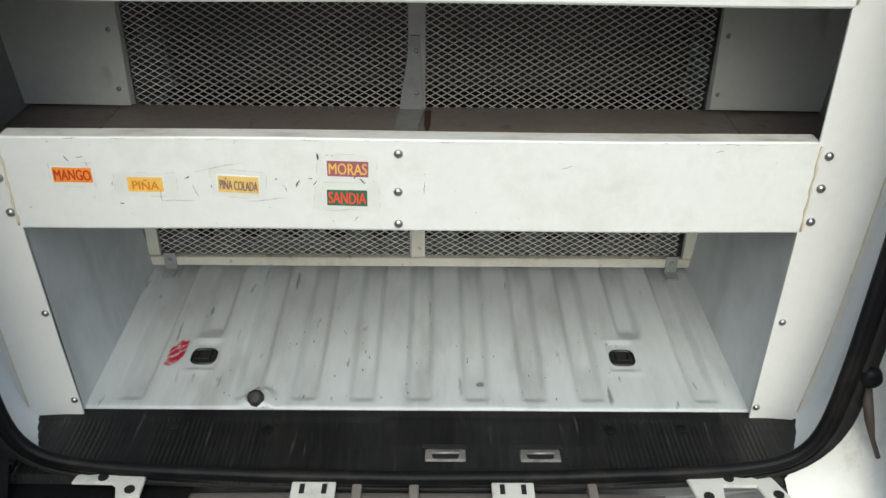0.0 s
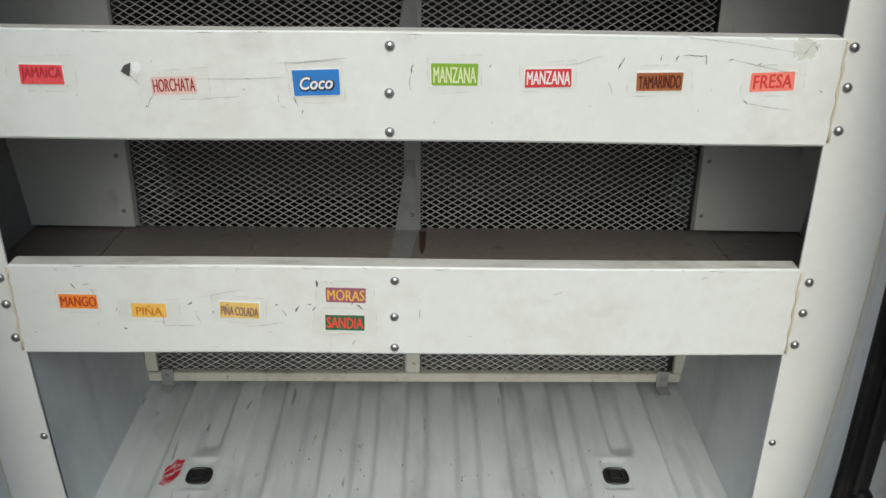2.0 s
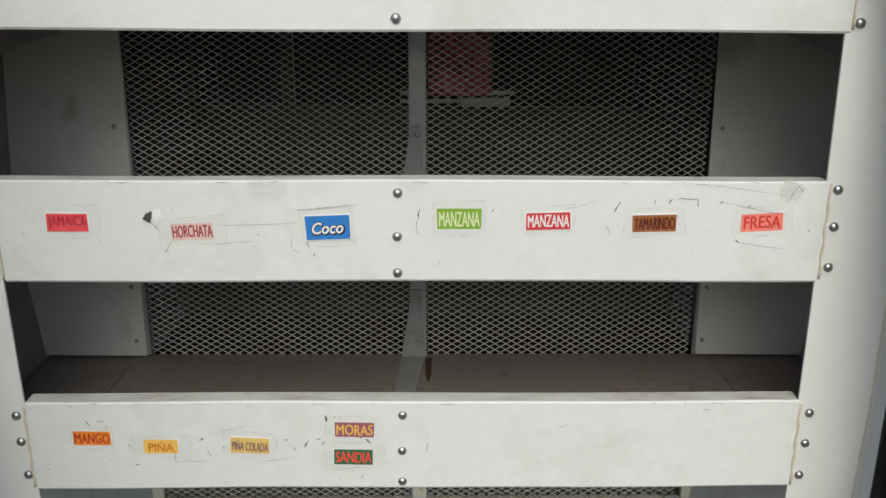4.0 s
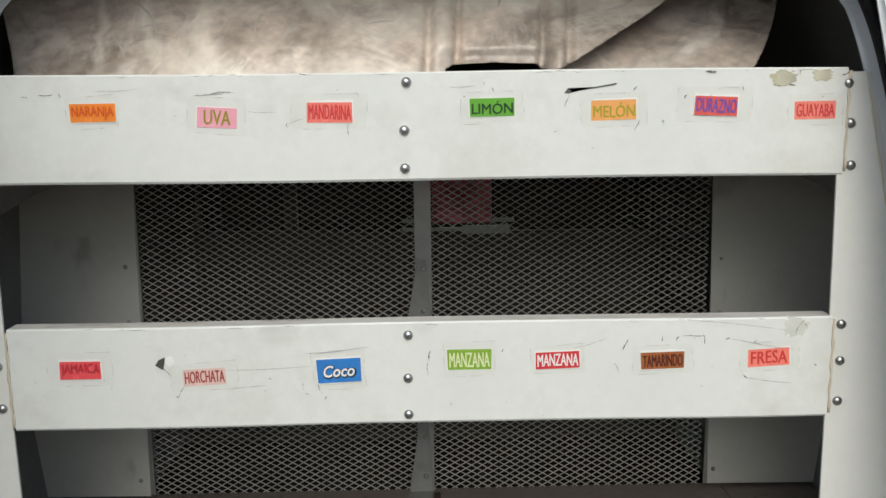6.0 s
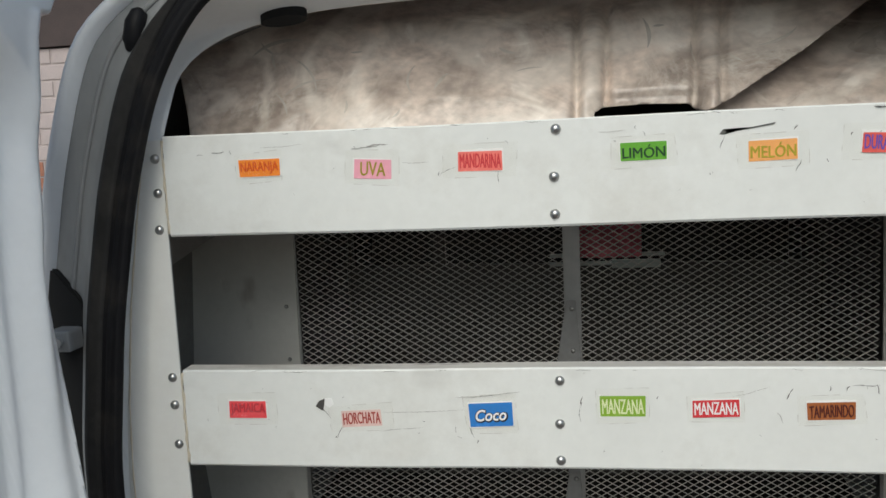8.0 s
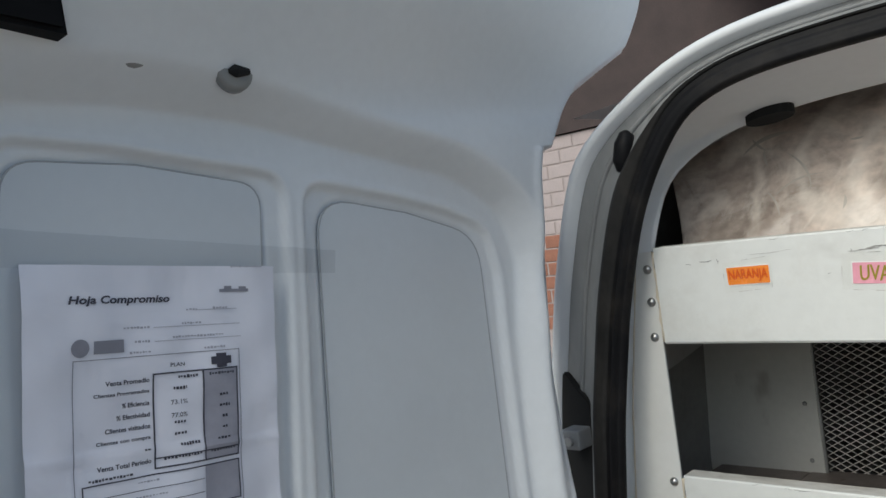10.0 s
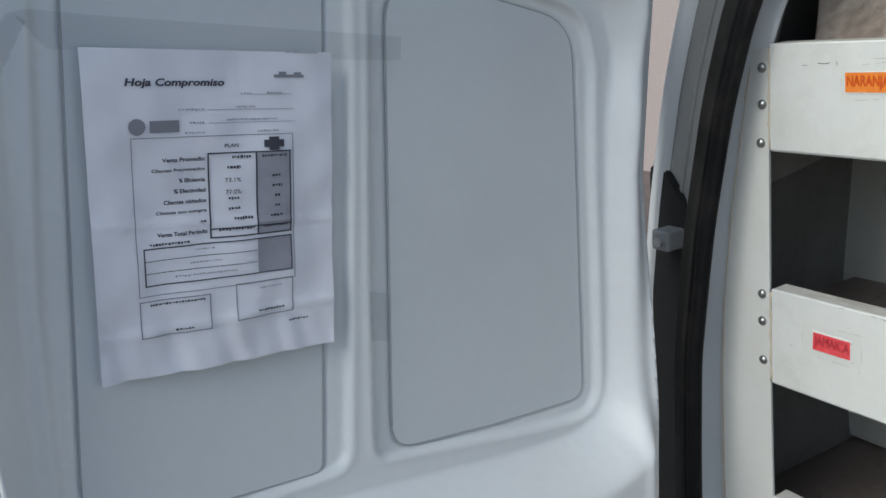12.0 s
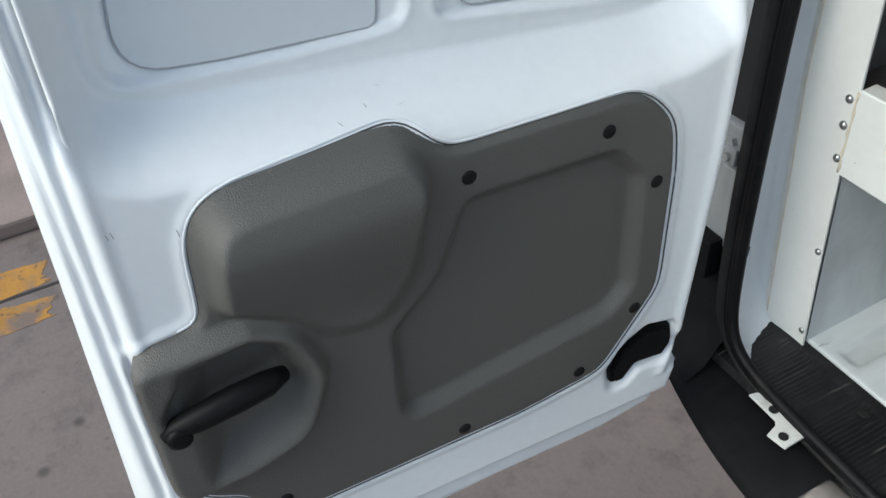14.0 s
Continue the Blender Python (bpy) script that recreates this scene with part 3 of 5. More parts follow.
for x in (0.059, 0.179):
    st = part("striker_plate", box(x - 0.026, x + 0.026, -0.086, -0.064, 0.61, 0.6285, bevel=0.003), POCKET, van, "greasy steel striker plate in the sill")
    part("striker_pocket", box(x - 0.029, x + 0.029, -0.0655, -0.058, 0.6285, 0.6302, bevel=0.0015), DARK, st)
    part("striker_pocket", prism(rounded([(x - 0.017, -0.083), (x + 0.017, -0.083), (x + 0.017, -0.07), (x - 0.017, -0.07)], 0.005, 4), lambda u, v, q: (u, v, q), 0.628, 0.6293), DARK, st)
    part("striker_loop", tube([(x - 0.015, -0.07, 0.627), (x - 0.0165, -0.0775, 0.634), (x + 0.0165, -0.0775, 0.634), (x + 0.015, -0.07, 0.627)], 0.0021, 8), POCKET, st, "", True)
# inner sides
for sx in (-1, 1):
    fx = lambda x: CX + sx * x
    wall = [[((-0.4225 - 0.0165 * w + 0.008 * min(y, 0.35) * (1 - w) ** 5 - 0.03 * y * w if sx < 0 else 0.4685 + 0.004 * w - 0.02 * min(y, 0.35) * (1 - w) ** 5 + 0.04 * y * w), y, 0.628 + w * 0.3) for y in np.linspace(0.003, 0.345, 12)] for w in np.linspace(0, 1, 16) ** 1.6]
    part("wheel_box", loft(wall, closed=False), INNER, van, "blue-grey painted wheel housing panel", True)
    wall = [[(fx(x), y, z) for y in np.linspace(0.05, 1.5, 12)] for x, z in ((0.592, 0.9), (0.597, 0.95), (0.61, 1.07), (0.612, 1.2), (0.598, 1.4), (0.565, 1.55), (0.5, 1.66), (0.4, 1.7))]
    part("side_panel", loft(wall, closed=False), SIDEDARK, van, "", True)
    part("side_rail", prism([(0.006, 1.446), (0.34, 1.446), (0.34, 1.43), (0.2, 1.418), (0.1, 1.402), (0.006, 1.39)], lambda u, v, q: (fx(q), u, v), 0.515, 0.53), GALV, van)
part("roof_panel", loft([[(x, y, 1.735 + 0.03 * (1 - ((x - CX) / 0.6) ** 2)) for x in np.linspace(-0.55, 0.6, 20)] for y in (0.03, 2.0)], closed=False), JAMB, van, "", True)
# openings in the roof frame, their inner shade given as solid near-black discs
for x, z in ((-0.283, 1.681), (0.3, 1.684)):
    part("header_hole", prism([(x + 0.026 * math.cos(a), -0.008 + 0.012 * math.sin(a)) for a in np.linspace(0, 2 * math.pi, 24, endpoint=False)], lambda u, v, q: (u, v, q - 0.3 * (v + 0.008) - 0.08 * math.copysign(1, x) * (u - x)), z - 0.0075, z + 0.008), DARK, van, "near-black disc standing in for the shaded oval opening in the roof frame")
for x in (0.04, 0.162):
    clip = part("header_clip", box(x - 0.017, x + 0.017, -0.024, -0.01, 1.687, 1.706, bevel=0.002), BLACK, van, "black plastic clip on the roof frame")
    for q in (-0.013, 0.013):
        part("clip_foot", box(x + q - 0.004, x + q + 0.004, -0.025, -0.008, 1.68, 1.688, bevel=0.001), BLACK, clip)
# cab behind the mesh; floor_front is coloured dark to stand for the shade there
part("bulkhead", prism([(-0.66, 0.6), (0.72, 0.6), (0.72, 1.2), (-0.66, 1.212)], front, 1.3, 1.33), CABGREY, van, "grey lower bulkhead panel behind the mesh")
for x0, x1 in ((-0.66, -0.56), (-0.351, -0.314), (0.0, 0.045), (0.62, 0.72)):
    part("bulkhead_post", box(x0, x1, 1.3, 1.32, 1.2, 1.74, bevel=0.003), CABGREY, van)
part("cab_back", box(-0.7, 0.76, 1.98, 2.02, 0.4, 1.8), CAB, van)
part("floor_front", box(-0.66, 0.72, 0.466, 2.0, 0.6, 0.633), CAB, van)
# the rear face of the body leans forward towards the roof, as the door does
LEAN = 0.077
for ob in van.children_recursive:
    if ob.name.split(".")[0] in ("door_seal", "seal_lip", "opening_jamb", "rear_frame", "gutter_bead", "body_skin", "pillar_slot", "roof_stop", "hinge_pocket", "door_hinge", "hinge_bolt", "hinge_plate", "check_strap", "header_hole", "header_clip", "clip_foot"):
        for v in ob.data.vertices:
            x, y, z = v.co
            dy = LEAN * max(0, z - 0.66) * (1 - sm(y, -0.07, 0.0 if y < 0.05 else 0.6) * (1 - sm(z, 1.58, 1.68)))
            k = (0.9 + y + dy) / (0.9 + y)
            v.co = (0.04 + (x - 0.04) * k, y + dy, 1.48 + (z - 1.48) * k)
# bumper and the parts under the sill
FOAM = mat("taupe bumper beam", (0.19, 0.17, 0.155), 0.5, var=0.1, dirt=(0.1, 0.09, 0.08), dirt_amt=0.6, dirt_scale=10)
WPLATE = mat("white bracket", (0.62, 0.62, 0.58), 0.45, var=0.05, dirt=(0.2, 0.17, 0.14), dirt_amt=0.6, dirt_scale=18)
part("bumper_beam", loft([[(x, y, z - 0.02 * ((x - CX) / 0.5) ** 4) for x in np.linspace(-0.28, 0.33, 40)] for y, z in ((-0.1, 0.585), (-0.12, 0.607), (-0.15, 0.612), (-0.175, 0.6), (-0.185, 0.56), (-0.185, 0.5))], closed=False), FOAM, van, "taupe bumper beam under the sill", True)
for x in (-0.05, 0.02, 0.24):
    part("beam_rib", box(x - 0.006, x + 0.006, -0.178, -0.11, 0.59, 0.616, bevel=0.003), FOAM, van)
for x, w in ((-0.102, 0.027), (0.141, 0.026)):
    pl = part("bumper_bracket", box(x - w, x + w, -0.2, -0.115, 0.616, 0.621, bevel=0.002), WPLATE, van, "scuffed white bumper bracket")
    for q in (-0.5, 0.5):
        part("slot", box(x + q * w - 0.003, x + q * w + 0.003, -0.135, -0.12, 0.62, 0.6222), DARK, pl)
for sx in (-1, 1):
    fx = lambda u: CX + sx * u
    plan = [(0.335, -0.1), (0.418, -0.11), (0.421, -0.124), (0.372, -0.125), (0.366, -0.13), (0.36, -0.15), (0.333, -0.146)] if sx < 0 else [(0.327, -0.105), (0.43, -0.1), (0.45, -0.15), (0.42, -0.155), (0.412, -0.125), (0.37, -0.125), (0.365, -0.155), (0.335, -0.155)]
    pl = part("bumper_bracket", prism([(fx(u), v) for u, v in plan], lambda u, v, q: (u, v, q), 0.622, 0.627, 0.001), WPLATE, van, "scuffed white bumper bracket with bolt holes")
    for u, v in ((0.347, -0.136), (0.385, -0.116)) if sx < 0 else ((0.348, -0.143), (0.38, -0.113), (0.433, -0.14)):
        part("bolt_hole", tube([(fx(u), v, 0.626), (fx(u), v, 0.6285)], 0.0065, 10), DARK, pl)
    # corner of the black bumper
    prof = [(-0.1, 0.6), (-0.13, 0.612), (-0.17, 0.609), (-0.2, 0.601), (-0.213, 0.588), (-0.2, 0.56), (-0.165, 0.52), (-0.12, 0.47), (-0.08, 0.42)]
    rings = []
    for y, z in prof:
        row = []
        for a in np.linspace(0, 1, 24):
            u = 0.28 + 0.38 * a
            yy = y + 0.1 * a ** 1.9
            row.append((fx(u), yy, z - 0.006 * a + 0.0 * u))
        rings.append(row)
    if sx < 0:
        part("bumper_wing", loft([[(fx(u), y + 0.016 + 0.03 * (u - 0.5), z) for u in np.linspace(0.508 - 0.06 * (0.8 - z) * (z < 0.7), 0.66, 10)] for y, z in ((-0.094, 0.8), (-0.104, 0.72), (-0.12, 0.65), (-0.15, 0.612), (-0.18, 0.6))], closed=False), BLACK, van, "black plastic lower corner cover", True)
    else:
        skin = []
        for y, z, u0 in ((-0.078, 0.84, 0.53), (-0.082, 0.76, 0.522), (-0.09, 0.7, 0.508), (-0.1, 0.66, 0.48), (-0.112, 0.63, 0.45), (-0.13, 0.606, 0.456), (-0.15, 0.598, 0.46), (-0.156, 0.588, 0.46), (-0.185, 0.58, 0.46), (-0.2, 0.565, 0.46), (-0.205, 0.52, 0.46)):
            skin.append([(fx(u), y + 0.2 * max(0, u - 0.5) ** 1.5 - 0.006 * math.exp(-((u - 0.55) / 0.012) ** 2) * (z < 0.7), z + 0.004 * math.sin(u * 38) * (z < 0.66)) for u in np.linspace(u0, 0.68, 22)])
        part("corner_panel", loft(skin, closed=False), LOWC, van, "dirty white lower body corner", True)
        part("corner_seam", tube([(fx(u), -0.137 + 0.2 * max(0, u - 0.5) ** 1.5, 0.6035 + 0.004 * math.sin(u * 38)) for u in np.linspace(0.44, 0.67, 24)], 0.0028, 6), LOWC, van, "", True)
        part("bumper_clip", box(fx(0.475), fx(0.495), -0.2, -0.155, 0.585, 0.612, bevel=0.004), BLACK, van, "broken black bumper clip")
        rings = [[(x, y + 0.01, z - 0.075) for x, y, z in row] for row in rings]
    part("bumper_corner", loft(rings, closed=False), BLACK, van, "scuffed black plastic bumper corner", True)
part("bumper_front", loft([[(x, y, z) for x in np.linspace(-0.3, 0.36, 20)] for y, z in ((-0.187, 0.575), (-0.197, 0.555), (-0.17, 0.51), (-0.1, 0.43))], closed=False), BLACK, van, "", True)
# white lower corner of the body with the stay cable
part("cable_grommet", tube([(0.551, -0.08, 0.776), (0.5495, -0.1, 0.776), (0.549, -0.108, 0.776), (0.549, -0.109, 0.776)], [0.0135, 0.0135, 0.011, 0.006], 14), RUBBER, van, "", True)
part("stay_cable", tube([(0.5495, -0.104, 0.762), (0.547, -0.114, 0.75), (0.552, -0.12, 0.728), (0.562, -0.122, 0.70), (0.576, -0.122, 0.672)], [0.004, 0.006, 0.0055, 0.003, 0.003], 8), plain("rusty cable", (0.06, 0.045, 0.038), 0.7), van, "rusty check strap cable", True)
# wheels
TYRE, RIM = plain("tyre rubber", (0.02, 0.02, 0.02), 0.8), plain("steel rim", (0.3, 0.3, 0.3), 0.4, 0.8)
for sx in (-1, 1):
    wh = part("wheel", tube([(CX + sx * 0.52, 0.75, 0.31), (CX + sx * 0.53, 0.75, 0.31), (CX + sx * 0.69, 0.75, 0.31), (CX + sx * 0.7, 0.75, 0.31)], [0.28, 0.31, 0.31, 0.28], 32), TYRE, van, "", False)
    part("rim", tube([(CX + sx * 0.6, 0.75, 0.31), (CX + sx * 0.705, 0.75, 0.31)], 0.19, 24), RIM, wh)

# ---- shelving ----
unit = thing("shelving_unit", "white steel shelving unit with three lipped shelves and mesh back", "shelf")
SEALANT = plain("cream sealant", (0.62, 0.55, 0.43), 0.6)
GRIMY = overlay(mat("grimy white paint", (0.6, 0.59, 0.55), 0.5, var=0.08, dirt=(0.28, 0.25, 0.21), dirt_amt=0.7, dirt_scale=25, streak=(0.4, 1, 1)), (0.2, 0.18, 0.16), 60, 0.6, 0.75, 0.6, (0.3, 1, 1))
DULL = mat("dull grey steel", (0.3, 0.3, 0.29), 0.6, var=0.12, dirt=(0.16, 0.14, 0.12), dirt_amt=0.5, dirt_scale=18)
BOARDS = ((0.912, 1.027), (1.175, 1.291), (1.447, 1.561))
RIV = [[(0.002, 1.010), (0.001, 0.963), (0.001, 0.922)], [(-0.001, 1.277), (-0.002, 1.228), (-0.002, 1.186)], [(0.002, 1.55), (-0.001, 1.5), (-0.001, 1.46)]]
_riv = bpy.data.meshes.new("rivet")
_b = dome(0.0056, 0.0042)
for f in _b.faces:
    f.smooth = True
_b.to_mesh(_riv)
_b.free()
_riv.materials.append(RIVET)


def rivet(x, z, y, parent, size=1.0):
    ob = new("rivet", _riv)
    ob.location, ob.scale, ob.parent = (x, y, z), (size, size, size), parent
    return ob


for (z0, z1), rv in zip(BOARDS, RIV):
    # folded lip: front plate with a short return at the top and at the foot
    sec = [(-0.0065, z0 + 0.0025), (-0.0045, z0), (0.014, z0), (0.014, z0 + 0.002), (-0.003, z0 + 0.003), (-0.003, z1), (-0.0052, z1), (-0.0065, z1 - 0.0015)]
    n = 24
    rings = []
    for i in range(n + 1):
        x = -0.4375 + (0.4695 + 0.4375) * i / n
        rings.append([(x, y + 0.0006 * math.sin(x * 21 + z0 * 40), z + 0.0008 * math.sin(x * 9 + z0 * 17)) for y, z in sec])
    bm = loft(rings)
    bmesh.ops.holes_fill(bm, edges=[e for e in bm.edges if len(e.link_faces) == 1])
    lip = part("lip_board", bm, WHITE, unit, "scuffed white steel lip with three rivets")
    part("lip_fold", loft([[(x, y, z + 0.0008 * math.sin(x * 9 + z0 * 17)) for y, z in ((-0.0029, z1 - 0.003), (-0.0029, z1 - 0.0004), (0.018, z1 + 0.0002), (0.018, z1 - 0.002))] for x in np.linspace(-0.4375, 0.4695, 25)]), GRIMY, lip, "grimy top fold of the lip")
    for x, z in rv:
        rivet(x, z, -0.0062, lip)
    for x in (-0.439, 0.4715):
        part("sealant_bead", tube([(x + 0.0008 * math.sin(k * 1.7), -0.0062, z0 + 0.004 + (z1 - z0 - 0.008) * k / 12) for k in range(13)], [0.0016 + 0.0007 * math.sin(k * 2.3) for k in range(13)], 6), SEALANT, lip, "", True)
    part("shelf_tray", box(-0.429, 0.477, 0.016, 0.347, z0 + 0.010, z0 + 0.021, bevel=0.0015), SHELF, unit, "brown worn laminate shelf")
    for x0, x1 in ((-0.568, -0.4305), (0.4785, 0.622)):
        part("side_shelf", box(x0, x1, 0.016, 0.347, z0 + 0.010, z0 + 0.0205, bevel=0.0015), SHELF, unit, "brown laminate end shelf")
LEFT = [(-0.488, 0.6235), (-0.42, 0.6265), (-0.428, 0.75), (-0.436, 0.91), (-0.441, 1.2), (-0.441, 1.558), (-0.461, 1.557), (-0.478, 1.46), (-0.493, 1.374), (-0.507, 1.25), (-0.511, 1.166), (-0.511, 1.0), (-0.503, 0.88), (-0.496, 0.75)]
RIGHT = [(0.466, 0.6185), (0.525, 0.623), (0.54, 0.75), (0.548, 0.88), (0.553, 1.0), (0.553, 1.166), (0.543, 1.25), (0.529, 1.374), (0.505, 1.48), (0.489, 1.556), (0.463, 1.556), (0.468, 1.2), (0.469, 0.91)]
for pts, nx, s in ((LEFT, (-0.448, -0.449, -0.45), -1), (RIGHT, (0.48, 0.48, 0.47), 1)):
    inner = sorted([p for p in pts if (p[0] > -0.445 if s < 0 else p[0] < 0.475)], key=lambda p: p[1])
    outer = sorted([p for p in pts if p not in inner], key=lambda p: p[1])
    zi, xi, zo, xo = [p[1] for p in inner], [p[0] for p in inner], [p[1] for p in outer], [p[0] for p in outer]

    def on_post(a, c, d):
        """c runs from the inner edge (0) to the outer (1), a from the foot (0) to the head (1)."""
        za, zb = zi[0] + (zi[-1] - zi[0]) * a, zo[0] + (zo[-1] - zo[0]) * a
        x, z = (1 - c) * np.interp(za, zi, xi) + c * np.interp(zb, zo, xo), (1 - c) * za + c * zb
        f = 0.003 * sm(c, 0.3, 1.15) * sm(a, 0.75, 0.45)
        return (x + (0.05 - x) * 1.14 * f, -0.0055 - f + d, z + (1.48 - z) * 1.14 * f)

    def post_skin(d):
        return [[on_post(a, c, d) for c in np.linspace(0, 1, 9)] for a in np.linspace(0, 1, 40)]

    rows_ = [a + b[::-1] for a, b in zip(post_skin(0), post_skin(0.003))]
    bm = loft(rows_)
    bmesh.ops.holes_fill(bm, edges=[e for e in bm.edges if len(e.link_faces) == 1])
    post = part("post", bm, POST, unit, "white sheet steel post with rivets")
    part("post_flange", loft([[Vector(on_post(a, 1, 0)) + Vector((s * dx, dy, 0)) for a in np.linspace(0.0, 1, 40)] for dx, dy in ((0, 0.0012), (0.004, 0.0022), (0.012, 0.004))], closed=False), POST, post, "", True)
    part("sealant_bead", tube([Vector(on_post(a, 1, 0)) + Vector((s * 0.001, 0.0005, 0)) for a in np.linspace(0.02, 0.98, 60)], [0.0012 + 0.0005 * math.sin(k * 1.9) for k in range(60)], 6), SEALANT, post, "", True)
    for x, z in (((-0.449, 1.537), (-0.449, 1.498), (-0.451, 1.456), (-0.451, 1.282), (-0.451, 1.249), (-0.45, 1.201), (-0.449, 1.01), (-0.448, 0.976), (-0.445, 0.932), (-0.436, 0.792), (-0.428, 0.655)) if s < 0 else ((0.468, 1.544), (0.473, 1.502), (0.476, 1.457), (0.48, 1.281), (0.481, 1.239), (0.481, 1.192), (0.483, 1.011), (0.483, 0.971), (0.481, 0.928), (0.478, 0.786), (0.472, 0.649))):
        rivet(x + (0.003 if s > 0 and z > 1.4 else 0), z, -0.0055, post, 0.85 if z < 0.8 else 1.0)


def expanded_mesh(x0, x1, z0, z1, y, px=0.0172, pz=0.0101, w=0.00126, th=0.0008):
    """Expanded metal: strands that zigzag between the knots, cut at the panel's edges."""
    vs, fs = [], []
    r = random.Random(int(x0 * 1000))
    rows, cols = int((z1 - z0) / (pz / 2)), int((x1 - x0) / px) + 1
    for i in range(rows):
        for j in range(-1, cols + 1):
            ax = x0 + (j + 0.5 * (i % 2)) * px
            az = z0 + i * pz / 2
            for s in (-0.5, 0.5):
                bx, bz = ax + s * px, az + pz / 2
                if min(ax, bx) < x0 - 1e-6 or max(ax, bx) > x1 or bz > z1:
                    continue
                dx, dz = bx - ax, bz - az
                L = math.hypot(dx, dz)
                ox, oz = -dz / L * w / 2, dx / L * w / 2
                yo = 0.0006 * s + r.uniform(-0.0002, 0.0002)
                k = len(vs)
                for (qx, qz, qy) in ((ax, az, -yo), (bx, bz, yo)):
                    vs += [(qx + ox, y + qy - th, qz + oz), (qx - ox, y + qy - th, qz - oz), (qx - ox, y + qy + th, qz - oz), (qx + ox, y + qy + th, qz + oz)]
                fs += [(k, k + 1, k + 5, k + 4), (k + 1, k + 2, k + 6, k + 5), (k + 2, k + 3, k + 7, k + 6), (k + 3, k, k + 4, k + 7)]
    me = bpy.data.meshes.new("mesh_panel")
    me.from_pydata(vs, [], fs)
    me.materials.append(MESH)
    return me


part("centre_post", prism([(0.003, 0.66), (0.028, 0.66), (0.028, 1.6), (0.003, 1.6)], front, 0.338, 0.343, 0.001), GALV, unit, "grey steel centre post with bolts")
for x0, x1 in ((-0.408, 0.006), (0.026, 0.452)):
    ob = new("mesh_panel", expanded_mesh(x0, x1, 0.672, 1.5, 0.348))
    ob.parent = unit
    ob["label"] = "diamond expanded metal mesh panel"
STAIN = mat("rust stain", (0.07, 0.035, 0.022), 0.6, var=0.3, scale=60)
for (z0, z1), zt in zip(BOARDS[:2], (1.046, 1.3)):
    zb = z0 + 0.0215
    gs = part("gusset", prism(rounded([(0.006, zt), (-0.011, zb), (0.026, zb), (0.026, zb + 0.02), (0.02, zt)], [0.002, 0.003, 0, 0.004, 0.002], 3), front, 0.3335, 0.3365, 0.0006), DULL, unit, "dull steel gusset at the foot of the post")
    part("gusset_foot", prism([(-0.011, 0.333), (-0.017, 0.21), (0.012, 0.2), (0.026, 0.333)], lambda u, v, q: (u, v, q), zb - 0.0003, zb + 0.0012), DULL, gs)
    for z in (zb + 0.026, zb + 0.09):
        rivet(0.0145, z, 0.3335, gs, 0.6)
    part("rust_stain", prism(rounded([(0.027, 0.33), (0.037, 0.332), (0.036, 0.27), (0.031, 0.235), (0.027, 0.27)], 0.004, 3), lambda u, v, q: (u, v, q), zb - 0.0004, zb + 0.0004), STAIN, unit, "dark rust stain on the shelf")
frame_ = part("mesh_frame", prism([(-0.425, 0.657), (0.478, 0.659), (0.478, 0.675), (-0.425, 0.673)], front, 0.335, 0.347, 0.001), CREAM, unit, "cream painted mesh frame with rust spots")
for x0, x1 in ((-0.427, -0.408), (0.455, 0.475), (0.006, 0.028)):
    part("frame_upright", box(x0, x1, 0.336, 0.3465, 0.676, 0.92, bevel=0.001), CREAM, frame_)
for x in (-0.392, 0.437):
    br = part("foot_bracket", box(x - 0.01, x + 0.01, 0.331, 0.3345, 0.652, 0.682, bevel=0.001), GALV, unit, "grey steel foot bracket")
    part("bracket_foot", box(x - 0.01, x + 0.01, 0.31, 0.3345, 0.6495, 0.6525), GALV, br)
    rivet(x, 0.67, 0.331, br, 0.6)
for sx, x0, x1, xb in ((-1, -0.6, -0.411, -0.425), (1, 0.455, 0.652, 0.463)):
    pl = part("side_plate", prism([(x0, 0.938), (x1, 0.936), (x1 + (0.006 if sx < 0 else -0.004), 1.45), (x0 - 0.01 * sx, 1.45)], front, 0.333, 0.336, 0.0008), PLATE, unit, "dull grey sheet steel end plate")
    for z in (0.962, 1.05, 1.213, 1.297):
        rivet(xb, z, 0.333, pl, 0.6)
part("edge_strip", box(-0.411, -0.404, 0.334, 0.338, 0.938, 1.45), GALV, unit)
part("edge_strip", box(0.449, 0.455, 0.334, 0.338, 0.938, 1.45), GALV, unit)

# ---- sagging brown lining above the top shelf ----
def lining_place(u, v, o):
    # hangs away from the roof frame towards its top edge
    d = 0.13 * (max(0, v - 1.5) / 0.21) ** 2.2
    return (0.04 + (u - 0.04) * (1 + d / 0.95), 0.05 + 0.15 * (v - 1.5) + d - o, 1.5 + (v - 1.5) * (1 + d / 0.95))


def lining_height(u, v):
    h = 0.008 * np.sin((u + 0.5) * 5.5)
    for c in (0.028, 0.061, 0.158, 0.187):
        h -= 0.013 * np.exp(-((u - c - 0.05 * (v - 1.62)) / 0.004) ** 2) * step(v, 1.685, 1.668)
    h += 0.007 * np.exp(-((u - 0.045) / 0.011) ** 2) + 0.007 * np.exp(-((u - 0.172) / 0.011) ** 2) + 0.006 * np.exp(-((u - 0.11) / 0.03) ** 2)
    slot = np.maximum(abs(u - 0.103) - 0.055, v - 1.577)
    h -= 0.008 * (1 - step(slot, 0.0, 0.014))
    h += 0.003 * np.sin(u * 31 + v * 17) + 0.0022 * np.sin(u * 57 - v * 43) * np.sin(u * 19 + 1) + 0.003 * np.sin(u * 13 - v * 29)
    return h


